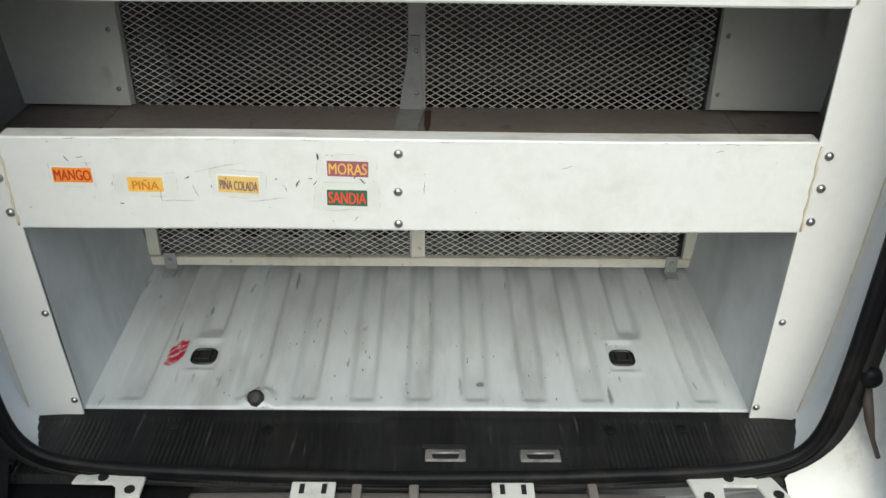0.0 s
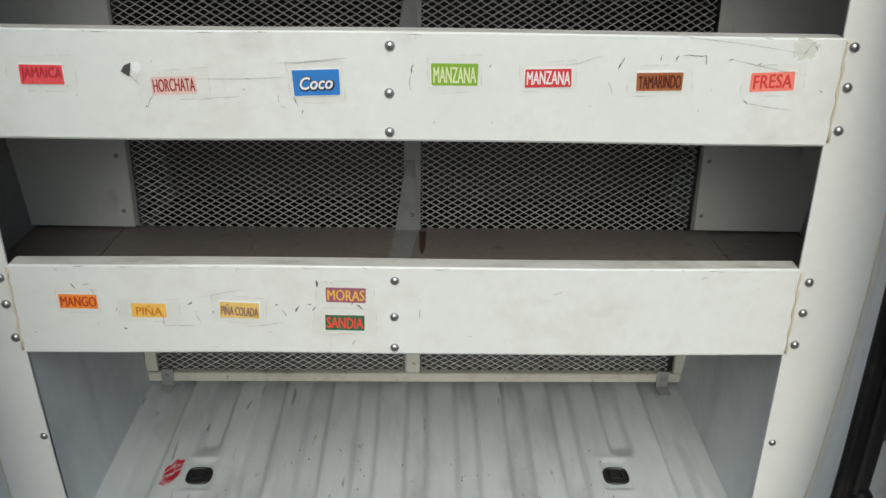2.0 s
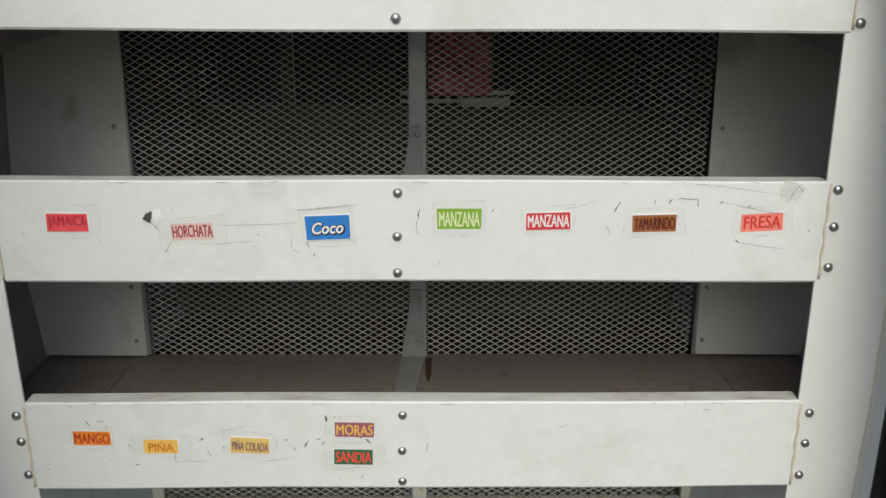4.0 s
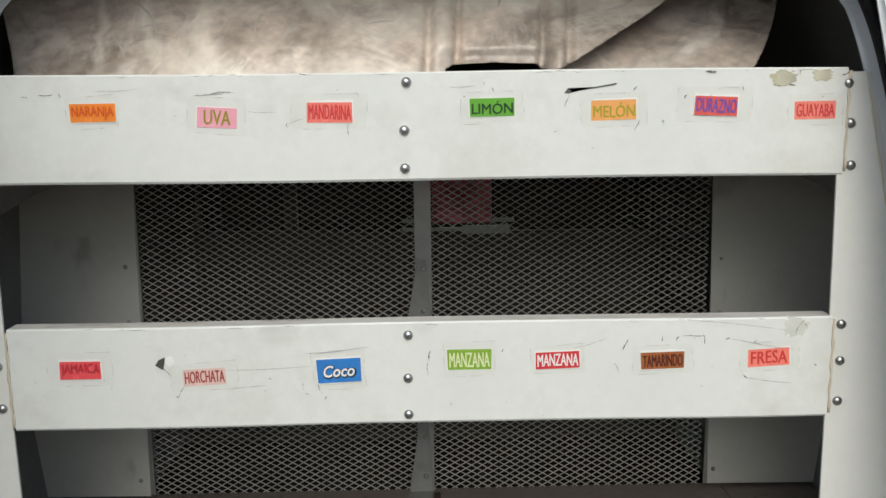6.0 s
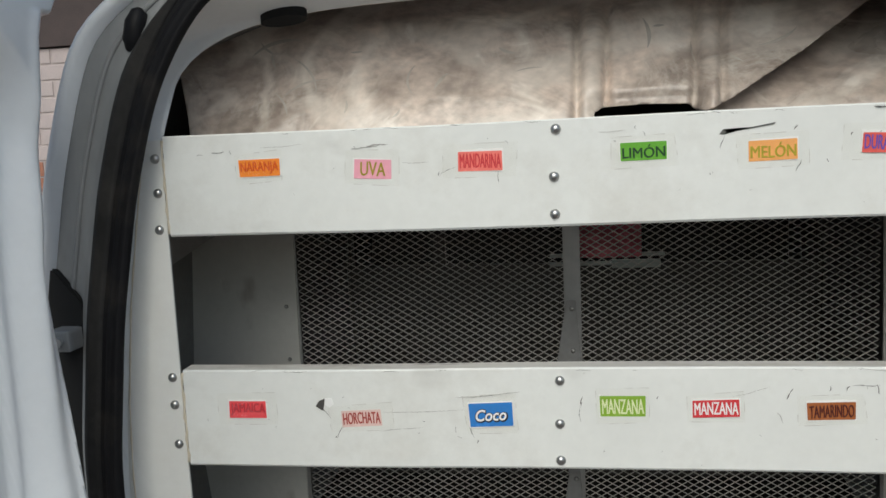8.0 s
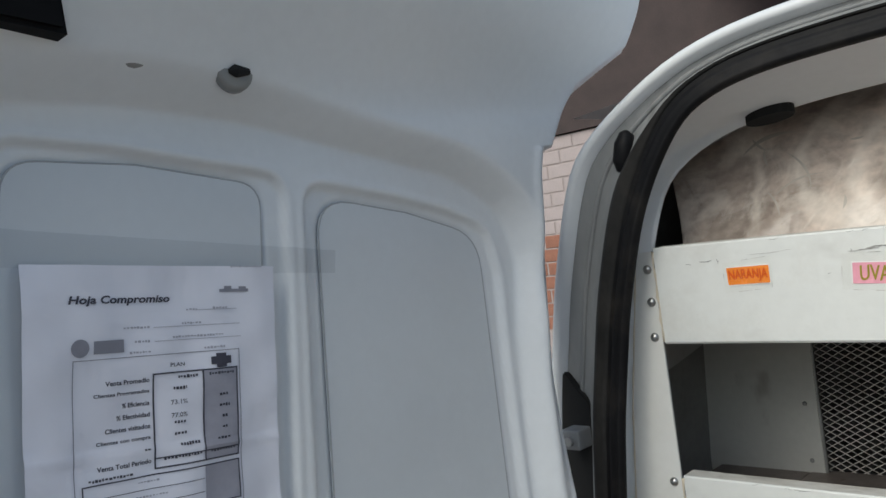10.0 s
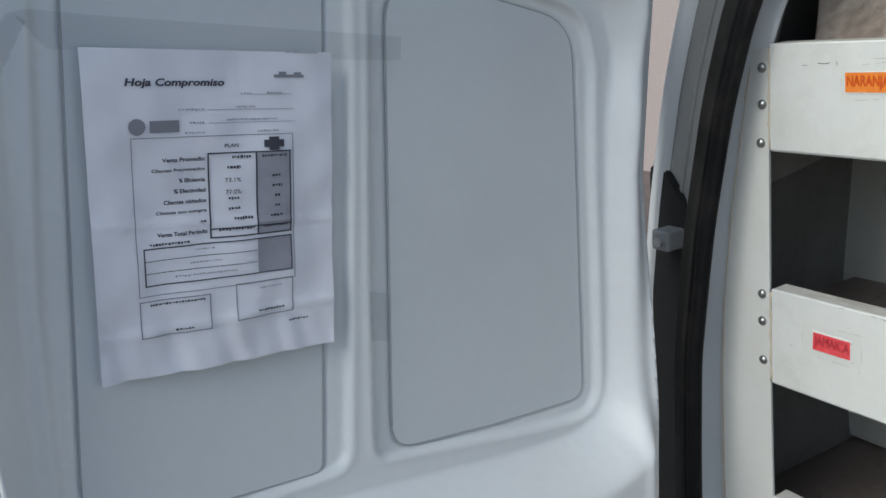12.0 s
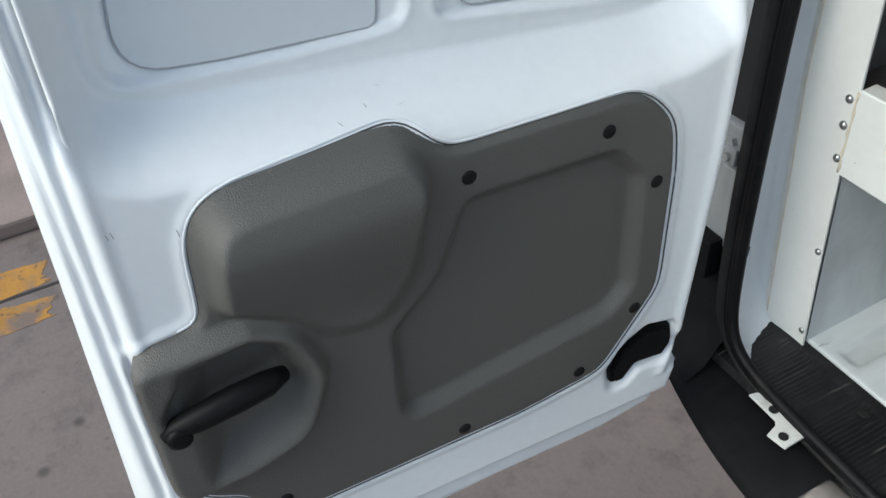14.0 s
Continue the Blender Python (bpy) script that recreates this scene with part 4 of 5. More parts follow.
lining = thing("ceiling_lining", "sagging glossy brown lining with creases and scuffs", "lining", (0, 0.05, 1.58))
FLAP = [(0.362, 1.48), (0.406, 1.564), (0.437, 1.62), (0.459, 1.668), (0.462, 1.72), (0.36, 1.72), (0.29, 1.65), (0.17, 1.575), (0.164, 1.48)]
MAIN = [(-0.425, 1.48), (0.042, 1.48), (0.045, 1.565), (0.055, 1.5715), (0.1, 1.573), (0.15, 1.571), (0.158, 1.564), (0.166, 1.562), (0.186, 1.57), (0.274, 1.623), (0.36, 1.683), (0.4, 1.72), (-0.446, 1.72), (-0.441, 1.633), (-0.433, 1.557)]
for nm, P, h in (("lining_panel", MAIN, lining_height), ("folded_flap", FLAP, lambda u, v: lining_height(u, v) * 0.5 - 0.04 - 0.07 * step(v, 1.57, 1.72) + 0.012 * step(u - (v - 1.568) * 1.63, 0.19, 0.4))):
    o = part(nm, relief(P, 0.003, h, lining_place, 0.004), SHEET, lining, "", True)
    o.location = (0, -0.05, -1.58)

# cream arcs: smears on the lining, also painting its bright sheen streaks
SHEEN_SMEAR = mat("pale sheen smear", (0.74, 0.68, 0.6), 0.3, var=0.1, scale=40)
SHEEN_SMEAR.node_tree.nodes["Principled BSDF"].inputs["Alpha"].default_value = 0.6
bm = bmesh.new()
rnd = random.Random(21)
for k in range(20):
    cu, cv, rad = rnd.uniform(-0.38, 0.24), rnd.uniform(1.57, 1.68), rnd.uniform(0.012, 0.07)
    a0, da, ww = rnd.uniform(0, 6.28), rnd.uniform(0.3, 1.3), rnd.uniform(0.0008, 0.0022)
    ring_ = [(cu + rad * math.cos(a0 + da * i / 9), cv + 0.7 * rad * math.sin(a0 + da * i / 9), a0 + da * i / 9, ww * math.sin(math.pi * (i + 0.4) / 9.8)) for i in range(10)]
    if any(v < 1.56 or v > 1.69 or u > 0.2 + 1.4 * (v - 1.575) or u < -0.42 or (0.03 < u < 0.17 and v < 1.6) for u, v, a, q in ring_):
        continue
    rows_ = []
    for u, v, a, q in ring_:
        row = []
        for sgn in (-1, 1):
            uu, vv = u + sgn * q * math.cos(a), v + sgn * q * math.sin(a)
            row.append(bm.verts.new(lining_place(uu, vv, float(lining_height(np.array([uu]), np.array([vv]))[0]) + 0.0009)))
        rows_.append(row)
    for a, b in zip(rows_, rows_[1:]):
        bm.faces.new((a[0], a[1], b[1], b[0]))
o = tagged(part("wipe_mark", bm, SHEEN_SMEAR, lining), kind="stuff")
o.location = (0, -0.05, -1.58)

# ---- bag and holder behind the mesh ----
BAG = mat("red plastic bag", (0.78, 0.2, 0.25), 0.22, var=0.25, scale=18, bump=0.3, fine=60)
bm = relief([(0.03, 1.283), (0.162, 1.283), (0.158, 1.48), (0.03, 1.48)], 0.008, lambda u, v: 0.012 * np.sin((u - 0.03) / 0.132 * math.pi) + 0.004 * np.sin(u * 90 + v * 60) + 0.003 * np.sin(v * 110), lambda u, v, o: (u, 0.88 - o, v), 0.01)
tagged(part("plastic_bag", bm, BAG, None, "", True), "red glossy plastic bag hung behind the mesh", "bag")
hold = thing("wall_holder", "pale green metal holder on the bulkhead rail", "holder", (0.12, 0.9, 1.27))
PALE = plain("pale green metal", (0.5, 0.56, 0.53), 0.4, 0.1)
for nm, bx in (("rail", (-0.15, 0.09, -0.01, 0.0, 0.012, 0.02)), ("plate", (-0.02, 0.08, -0.014, -0.006, -0.012, 0.006)), ("rail", (-0.15, 0.06, -0.01, 0.0, -0.006, 0.002))):
    part(nm, box(*bx, bevel=0.001), PALE, hold)
part("hook", tube([(0.0, 0.0, 0.02), (0.0, 0.02, 0.1), (0.0, 0.0, 0.22)], 0.003, 6), PALE, hold)

# ---- flavour stickers ----
CLEAR = bpy.data.materials.new("clear tape")
CLEAR.use_nodes = True
_nt = CLEAR.node_tree
_tr, _gl, _mx = _nt.nodes.new("ShaderNodeBsdfTransparent"), _nt.nodes.new("ShaderNodeBsdfGlossy"), _nt.nodes.new("ShaderNodeMixShader")
_tr.inputs[0].default_value = (0.982, 0.98, 0.972, 1)
_gl.inputs["Roughness"].default_value = 0.15
_mx.inputs[0].default_value = 0.012
_nt.links.new(_tr.outputs[0], _mx.inputs[1])
_nt.links.new(_gl.outputs[0], _mx.inputs[2])
_nt.links.new(_mx.outputs[0], _nt.nodes["Material Output"].inputs[0])
TAPEEDGE = plain("dirty tape edge", (0.5, 0.485, 0.45), 0.6)
STICKERS = [
    ("NARANJA", -0.326, 1.522, 0.047, 0.019, 1, (0.95, 0.26, 0.01), (0.68, 0.09, 0.006), "orange"),
    ("UVA", -0.197, 1.516, 0.042, 0.021, -4, (0.9, 0.4, 0.5), (0.34, 0.27, 0.02), "pink"),
    ("MANDARINA", -0.079, 1.52, 0.048, 0.021, -1, (0.93, 0.21, 0.17), (0.62, 0.04, 0.05), "red-orange"),
    ("LIM\u00d3N", 0.092, 1.523, 0.047, 0.019, 1, (0.13, 0.42, 0.02), (0.008, 0.05, 0.012), "green"),
    ("MEL\u00d3N", 0.221, 1.519, 0.048, 0.021, 1, (0.92, 0.42, 0.12), (0.42, 0.36, 0.03), "pale orange"),
    ("DURAZNO", 0.33, 1.522, 0.046, 0.02, -3, (0.78, 0.1, 0.08), (0.13, 0.08, 0.42), "red"),
    ("GUAYABA", 0.436, 1.516, 0.044, 0.019, 1, (0.93, 0.26, 0.2), (0.66, 0.05, 0.06), "salmon red"),
    ("JAMAICA", -0.361, 1.244, 0.045, 0.02, -1, (0.84, 0.045, 0.06), (0.45, 0.015, 0.03), "crimson"),
    ("HORCHATA", -0.226, 1.234, 0.047, 0.019, 2, (0.82, 0.6, 0.55), (0.36, 0.04, 0.03), "pale pink"),
    ("Coco", -0.078, 1.238, 0.048, 0.027, 3, (0.012, 0.2, 0.62), (0.85, 0.85, 0.85), "blue"),
    ("MANZANA", 0.066, 1.248, 0.048, 0.023, 1, (0.24, 0.44, 0.02), (0.72, 0.78, 0.45), "green"),
    ("MANZANA", 0.164, 1.246, 0.049, 0.019, 1, (0.65, 0.02, 0.03), (0.85, 0.8, 0.8), "red"),
    ("TAMARINDO", 0.281, 1.243, 0.048, 0.019, 2, (0.36, 0.1, 0.015), (0.085, 0.014, 0.008), "brown"),
    ("FRESA", 0.4, 1.245, 0.047, 0.02, 2, (0.95, 0.24, 0.18), (0.65, 0.045, 0.04), "salmon"),
    ("MANGO", -0.364, 0.981, 0.044, 0.018, -1, (0.95, 0.27, 0.01), (0.45, 0.035, 0.015), "orange"),
    ("PI\u00d1A", -0.284, 0.97, 0.04, 0.018, -1, (0.95, 0.56, 0.1), (0.62, 0.2, 0.015), "yellow"),
    ("PI\u00d1A COLADA", -0.179, 0.971, 0.046, 0.02, -3, (0.85, 0.58, 0.16), (0.22, 0.12, 0.14), "yellow-orange"),
    ("MORAS", -0.055, 0.991, 0.046, 0.019, -1, (0.33, 0.1, 0.14), (0.85, 0.48, 0.1), "purple"),
    ("SANDIA", -0.057, 0.955, 0.046, 0.02, -1, (0.02, 0.13, 0.05), (0.85, 0.07, 0.05), "dark green"),
]
TORN_AND_GLINT = plain("white torn paper and tape glint", (0.84, 0.84, 0.82), 0.35)
for text, x, z, w, h, rot, bgc, inkc, cname in STICKERS:
    st = thing("flavour_sticker", "small %s printed flavour sticker taped to the shelf lip" % cname, "sticker", (x, -0.0068, z), "flavour stickers")
    st.rotation_euler = (0, radians(-rot), 0)
    k = rnd.uniform(-0.04, 0.04)
    edge = [(-w / 2, -h / 2 + k * h), (w / 2, -h / 2), (w / 2 + k * h, h / 2), (-w / 2 - 0.5 * k * h, h / 2 + k * h)]
    base = creased(plain("sticker " + cname, tuple(0.92 * q + 0.03 for q in bgc), 0.25), 120, 0.25, 0.001)
    part("backing", prism(rounded(edge, 0.0008, 2), front, -0.0004, 0.0006), base, st)
    # white border runs past the top edge to paint the glint of the tape
    top = rnd.choice((0.0009, 0.0016, 0.0026))
    rim = [(-w / 2 - 0.0008, -h / 2 - 0.0005), (w / 2 + 0.0006, -h / 2 - 0.0008)] + [(w / 2 + 0.001 - (w + 0.002) * q / 8, h / 2 + top * rnd.uniform(0.55, 1.2)) for q in range(9)]
    part("border", prism(rim, front, -0.0001, 0.0006), TORN_AND_GLINT, st, "pale torn edge with a painted tape glint along the top")
    coco = text == "Coco"
    fill = {"UVA": 0.66, "Coco": 0.72, "PI\u00d1A": 0.74, "FRESA": 0.86}.get(text, 0.92)
    bm = lettering(text, w * fill, h * (0.5 if coco else 0.72), 0.02 if coco else 0.0, 0.25 if coco else 0.0)
    if coco:
        sh = lettering(text, w * (fill + 0.06), h * 0.6, 0.07, 0.25)
        o = part("lettering_shadow", sh, plain("black ink", (0.01, 0.01, 0.015)), st)
        o.location = (0.0005, -0.0006, -0.0005)
    else:
        # letters printed a little askew
        for v in bm.verts:
            v.co.z += 0.02 * h * math.sin(v.co.x * 900 / max(1, len(text)) + x * 50)
    o = part("lettering", bm, plain("ink " + cname, inkc, 0.35), st)
    o.location = (0, -0.0008, 0)
    if not coco:
        twin = new("lettering", o.data)
        twin.parent, twin.location = st, (0.00055, -0.00085, 0.0002)
    wide = rnd.uniform(0.58, 0.95)
    C4 = [(a * w * rnd.uniform(0.92, 1.05), b * h * rnd.uniform(0.85, 1.1)) for a, b in ((-wide, -0.85), (wide, -0.8), (wide, 0.95), (-wide, 0.9))]
    bm = bmesh.new()
    bm.faces.new([bm.verts.new((a, -0.0011, b)) for a, b in C4])
    o = part("clear_tape", bm, CLEAR, st, "clear adhesive tape")
    o.visible_shadow = False
    bm = bmesh.new()
    for (ax, az), (bx, bz) in zip(C4, C4[1:] + C4[:1]):
        for _k in range(2):
            a0 = rnd.uniform(0, 0.7)
            a1 = a0 + rnd.uniform(0.12, 0.3)
            P_, Q_ = Vector((ax, 0, az)).lerp(Vector((bx, 0, bz)), a0), Vector((ax, 0, az)).lerp(Vector((bx, 0, bz)), a1)
            n_ = Vector((-(Q_ - P_).z, 0, (Q_ - P_).x)).normalized() * 0.0003
            bm.faces.new([bm.verts.new(q + Vector((0, -0.0009, 0))) for q in (P_ - n_, Q_ - n_ * 0.4, Q_ + n_ * 0.4, P_ + n_)])
    o = tagged(part("tape_edge", bm, TAPEEDGE, st, "dirty edge of the clear tape"), kind="stuff")
    o.visible_shadow = False

# scuffs and tape remains on the lips
SCUFF = plain("dark scuff", (0.09, 0.085, 0.08), 0.7)
GUM = mat("old tape gum", (0.6, 0.55, 0.38), 0.5, var=0.2, scale=60)
GUM.node_tree.nodes["Principled BSDF"].inputs["Alpha"].default_value = 0.5
PALEGUM = mat("worn tape gum", (0.68, 0.66, 0.55), 0.5, var=0.2, scale=60)
PALEGUM.node_tree.nodes["Principled BSDF"].inputs["Alpha"].default_value = 0.22
rnd = random.Random(11)


def strokes(name, places, material=SCUFF, label="dark scuffs and torn tape edges on the white lip"):
    """Scratches and torn tape edges: middle, length, slant and half width in millimetres of each."""
    bm = bmesh.new()
    for x, z, L, a, w in places:
        n = max(4, int(L / 0.002))
        c, q = math.cos(a), math.sin(a)
        va, vb = [], []
        for i in range(n + 1):
            s_ = i / n - 0.5
            wv = rnd.uniform(-0.0003, 0.0003) + 0.0006 * math.sin(s_ * 5 + x * 90)
            ww = w * 0.001 * rnd.uniform(0.25, 1.0) * (1.1 - abs(2 * s_) ** 3)
            px, pz = x + s_ * L * c - wv * q, z + s_ * L * q + wv * c
            va.append(bm.verts.new((px - ww * q, -0.0072, pz + ww * c)))
            vb.append(bm.verts.new((px + ww * q, -0.0072, pz - ww * c)))
        for i in range(n):
            bm.faces.new((va[i], vb[i], vb[i + 1], va[i + 1]))
    return tagged(part(name, bm, material), label, "scuff marks", kind="stuff")


FAINTS = plain("faint grey scuff", (0.36, 0.35, 0.33), 0.6)
UP = 1.57
TOP_MARKS = [
    (-0.373, 1.541, 0.015, 0.08, 0.5), (-0.359, 1.54, 0.006, UP, 0.3), (-0.395, 1.539, 0.008, 0.1, 0.3), (-0.05, 1.539, 0.005, -0.6, 0.5), (-0.124, 1.507, 0.006, UP, 0.5),
    (-0.115, 1.511, 0.02, 0.45, 0.2), (-0.06, 1.502, 0.014, 1.5, 0.4), (0.084, 1.548, 0.004, UP, 0.4), (0.093, 1.541, 0.006, -1.1, 0.5), (0.243, 1.541, 0.006, 1.2, 0.7),
    (0.246, 1.502, 0.014, 1.2, 0.4), (0.324, 1.5575, 0.014, 0.0, 0.8), (0.297, 1.532, 0.004, 1.2, 1.0), (0.358, 1.54, 0.005, UP, 0.5), (0.171, 1.529, 0.014, 1.3, 0.4),
]
MID_MARKS = [
    (-0.268, 1.241, 0.02, -0.85, 0.5), (-0.257, 1.211, 0.003, 0, 1.0), (-0.252, 1.218, 0.016, 1.15, 0.3), (-0.114, 1.212, 0.006, 0.0, 0.4), (-0.118, 1.22, 0.01, 1.65, 0.3),
    (-0.1, 1.218, 0.014, -1.1, 0.4), (-0.094, 1.207, 0.004, UP, 0.8), (0.022, 1.254, 0.012, 1.45, 0.9), (0.02, 1.24, 0.018, UP, 0.35), (0.103, 1.258, 0.004, UP, 0.6),
    (0.239, 1.262, 0.014, 1.2, 0.7), (0.28, 1.268, 0.007, 1.1, 0.5), (0.297, 1.268, 0.007, 1.1, 0.7), (0.327, 1.267, 0.011, 1.8, 0.9), (0.315, 1.271, 0.026, 0.03, 0.45),
    (0.353, 1.267, 0.005, 0.2, 0.7), (0.384, 1.263, 0.005, 1.0, 0.6), (0.453, 1.235, 0.004, 0.0, 0.9), (0.374, 1.223, 0.009, -0.6, 0.6),
]
LOW_MARKS = [
    (-0.367, 1.001, 0.009, -1.0, 0.6), (-0.352, 1.003, 0.01, -0.1, 0.4), (-0.346, 0.995, 0.008, UP, 0.3), (-0.321, 0.971, 0.006, UP, 0.6), (-0.314, 0.946, 0.005, 0.1, 0.9),
    (-0.268, 0.957, 0.016, 1.5, 0.4), (-0.236, 0.979, 0.007, 0.6, 1.5), (-0.228, 0.962, 0.018, -1.2, 0.35), (-0.21, 0.968, 0.004, 1.0, 0.7), (-0.136, 0.978, 0.003, 0, 0.9),
    (-0.127, 0.967, 0.01, -1.1, 0.4), (-0.112, 0.973, 0.01, 1.2, 1.0), (-0.098, 0.979, 0.006, 0.3, 0.8), (-0.092, 0.974, 0.009, 1.0, 0.8), (-0.088, 1.006, 0.009, 1.7, 1.8),
    (-0.039, 0.976, 0.009, -0.6, 1.6), (-0.047, 0.981, 0.005, 1.0, 0.9), (0.031, 0.969, 0.017, 1.6, 0.4), (-0.047, 0.929, 0.008, 1.1, 0.4),
]
SOFT_MARKS = [
    (-0.19, 1.5415, 0.026, 0.03, 0.8), (-0.205, 1.5395, 0.03, 0.0, 0.7), (-0.15, 1.521, 0.03, -0.06, 0.4), (-0.3, 1.545, 0.05, 0.05, 0.3), (0.06, 1.545, 0.03, 0.0, 0.3),
    (-0.155, 1.242, 0.1, 0.03, 0.35), (-0.08, 1.261, 0.075, 0.08, 0.5), (-0.18, 1.221, 0.05, 0.12, 0.4), (0.2, 1.264, 0.04, 0.25, 0.35), (0.39, 1.26, 0.08, -0.18, 0.5),
    (0.37, 1.282, 0.12, -0.12, 0.35), (0.4, 1.218, 0.06, -0.14, 0.5), (0.23, 1.236, 0.014, -1.1, 0.4), (-0.2, 0.992, 0.06, 0.2, 0.3), (-0.15, 0.952, 0.05, 0.1, 0.4),
    (0.19, 0.995, 0.014, 0.3, 0.6), (0.36, 1.016, 0.01, 0.1, 0.8), (-0.25, 0.95, 0.04, 0.05, 0.4), (-0.06, 0.94, 0.03, 0.05, 0.3),
]
for (z0, z1), own in zip(BOARDS, (LOW_MARKS, MID_MARKS, TOP_MARKS)):
    own = own + [(rnd.uniform(-0.42, 0.45), rnd.uniform(z0 + 0.006, z1 - 0.004), rnd.uniform(0.001, 0.004), rnd.uniform(-1.6, 1.6), rnd.uniform(0.15, 0.5)) for _k in range(18)]
    # grime along the fold
    own += [(rnd.uniform(-0.42, 0.45), z1 - rnd.uniform(0.001, 0.003), rnd.uniform(0.004, 0.02), rnd.uniform(-0.04, 0.04), rnd.uniform(0.1, 0.3)) for _k in range(16)]
    strokes("scuff_mark", own)
strokes("scuff_mark", SOFT_MARKS, FAINTS, "faint grey scratches on the white lips")
for x, z, w, h in ((0.4, 1.549, 0.026, 0.016), (0.442, 1.5525, 0.024, 0.011), (0.428, 1.279, 0.03, 0.02)):
    e = [(x + w * rnd.uniform(0.34, 0.6) * math.copysign(abs(math.cos(a)) ** 0.6, math.cos(a)), z + h * rnd.uniform(0.34, 0.62) * math.copysign(abs(math.sin(a)) ** 0.6, math.sin(a))) for a in np.linspace(0, 2 * math.pi, 26, endpoint=False)]
    tagged(part("tape_remnant", prism(e, front, -0.0069 if z < 1.4 else -0.0074, -0.0066), PALEGUM if z < 1.4 else GUM), "yellowed remnant of adhesive tape", "tape")
strokes("scuff_mark", [(0.403, 1.552, 0.016, -0.6, 0.5), (0.396, 1.546, 0.012, 0.5, 0.4), (0.407, 1.556, 0.012, 0.15, 0.5), (0.394, 1.5425, 0.012, -0.1, 0.35), (0.44, 1.547, 0.014, 0.1, 0.35), (0.436, 1.284, 0.012, 0.8, 0.4), (0.44, 1.28, 0.008, -0.9, 0.4), (0.412, 1.55, 0.014, 0.7, 0.6), (0.41, 1.543, 0.009, -0.3, 0.9), (0.418, 1.556, 0.006, 1.4, 0.6), (0.447, 1.553, 0.01, 1.5, 0.4), (0.43, 1.275, 0.01, 1.2, 0.5), (0.466, 1.5535, 0.01, 0.4, 1.0)], plain("brown tape dirt", (0.2, 0.16, 0.1), 0.6), "brown dirt on the tape remnants")
tagged(part("tape_scrap", prism([(-0.279, 1.248), (-0.275, 1.254), (-0.268, 1.257), (-0.269, 1.25), (-0.271, 1.243)], front, -0.0078, -0.0066), plain("dirty tape scrap", (0.07, 0.066, 0.06))), "torn dirty scrap of tape on the lip", "tape")
tagged(part("tape_scrap", prism([(-0.2675, 1.257), (-0.26, 1.2575), (-0.258, 1.25), (-0.263, 1.246), (-0.2685, 1.25)], front, -0.0076, -0.0066), TORN_AND_GLINT), "torn white scrap of paper on the lip", "tape")
tagged(part("torn_strip", prism([(0.168, 1.537), (0.172, 1.542), (0.176, 1.5385), (0.2, 1.5415), (0.222, 1.545), (0.224, 1.547), (0.2, 1.543), (0.18, 1.5405), (0.172, 1.5365)][::-1], front, -0.0075, -0.0066), plain("torn grey strip", (0.1, 0.1, 0.09))), "torn dark strip of tape on the lip", "tape")
bm = bmesh.new()
for k in range(14):
    q = k / 13 - 0.5
    L = 0.055 * (1 - 0.35 * abs(q * 2) ** 1.5)
    x, y = -0.329 + 0.021 * q, 0.117 + 0.018 * q
    for lo, hi in ((-0.5, -0.12 + 0.1 * q), (-0.02 + 0.1 * q, 0.22), (0.3, 0.5)):
        y0, y1 = y + L * (lo + rnd.uniform(-0.04, 0.04)), y + L * (hi + rnd.uniform(-0.05, 0.05))
        w = 0.00085
        bm.faces.new([bm.verts.new(p) for p in ((x - w, y0, 0.6402), (x + w, y0 + 0.001, 0.6402), (x + w + 0.002, y1, 0.642), (x - w + 0.002, y1 - 0.001, 0.642))])
tagged(part("red_decal", bm, mat("faded red decal", (0.4, 0.012, 0.03), 0.5, dirt=(0.6, 0.5, 0.5), dirt_amt=1.0, dirt_scale=90)), "faded red decal peeling off the floor", "decal")

# ---- rear door ----
DH, DT, DL = Vector((-0.538, -0.084, 0)), radians(88), -0.077
DA, DN = Vector((-math.cos(DT), -math.sin(DT), 0)), Vector((math.sin(DT), -math.cos(DT), 0))


def on_door(s, h, o=0.0):
    return DH + DA * s + Vector((0, 0, h)) + DN * (DL * (h - 1.2) + o)


DOOR = [(0.14, 0.662), (0.16, 0.632), (0.28, 0.614), (0.41, 0.602), (0.79, 0.59), (0.782, 0.79), (0.757, 1.08), (0.746, 1.22), (0.735, 1.4), (0.7, 1.8), (0.69, 1.9), (-0.2, 1.9), (-0.19, 1.818), (-0.104, 1.767), (-0.045, 1.69), (-0.033, 1.66), (-0.008, 1.542), (0.014, 1.43), (0.036, 1.25), (0.054, 1.11), (0.067, 1.0), (0.08, 0.918), (0.106, 0.756), (0.12, 0.716)]
WIN = rounded([(0.62, 1.745), (0.58, 1.757), (0.482, 1.755), (0.374, 1.741), (0.254, 1.711), (0.115, 1.677), (0.043, 1.632), (0.03, 1.57), (0.05, 1.5), (0.066, 1.385), (0.08, 1.25), (0.096, 1.165), (0.15, 1.15), (0.255, 1.158), (0.386, 1.172), (0.503, 1.183), (0.609, 1.193), (0.69, 1.2), (0.675, 1.35), (0.64, 1.6)], [0.03, 0, 0, 0, 0, 0, 0.04, 0.02, 0, 0, 0, 0.035, 0, 0, 0, 0, 0, 0.05, 0, 0.03], 6)
WIN = even(WIN, 160)
PANL = rounded([(0.575, 1.712), (0.47, 1.704), (0.353, 1.68), (0.437, 1.206), (0.572, 1.213), (0.657, 1.222)], [0.03, 0, 0.025, 0.012, 0, 0.04], 6)
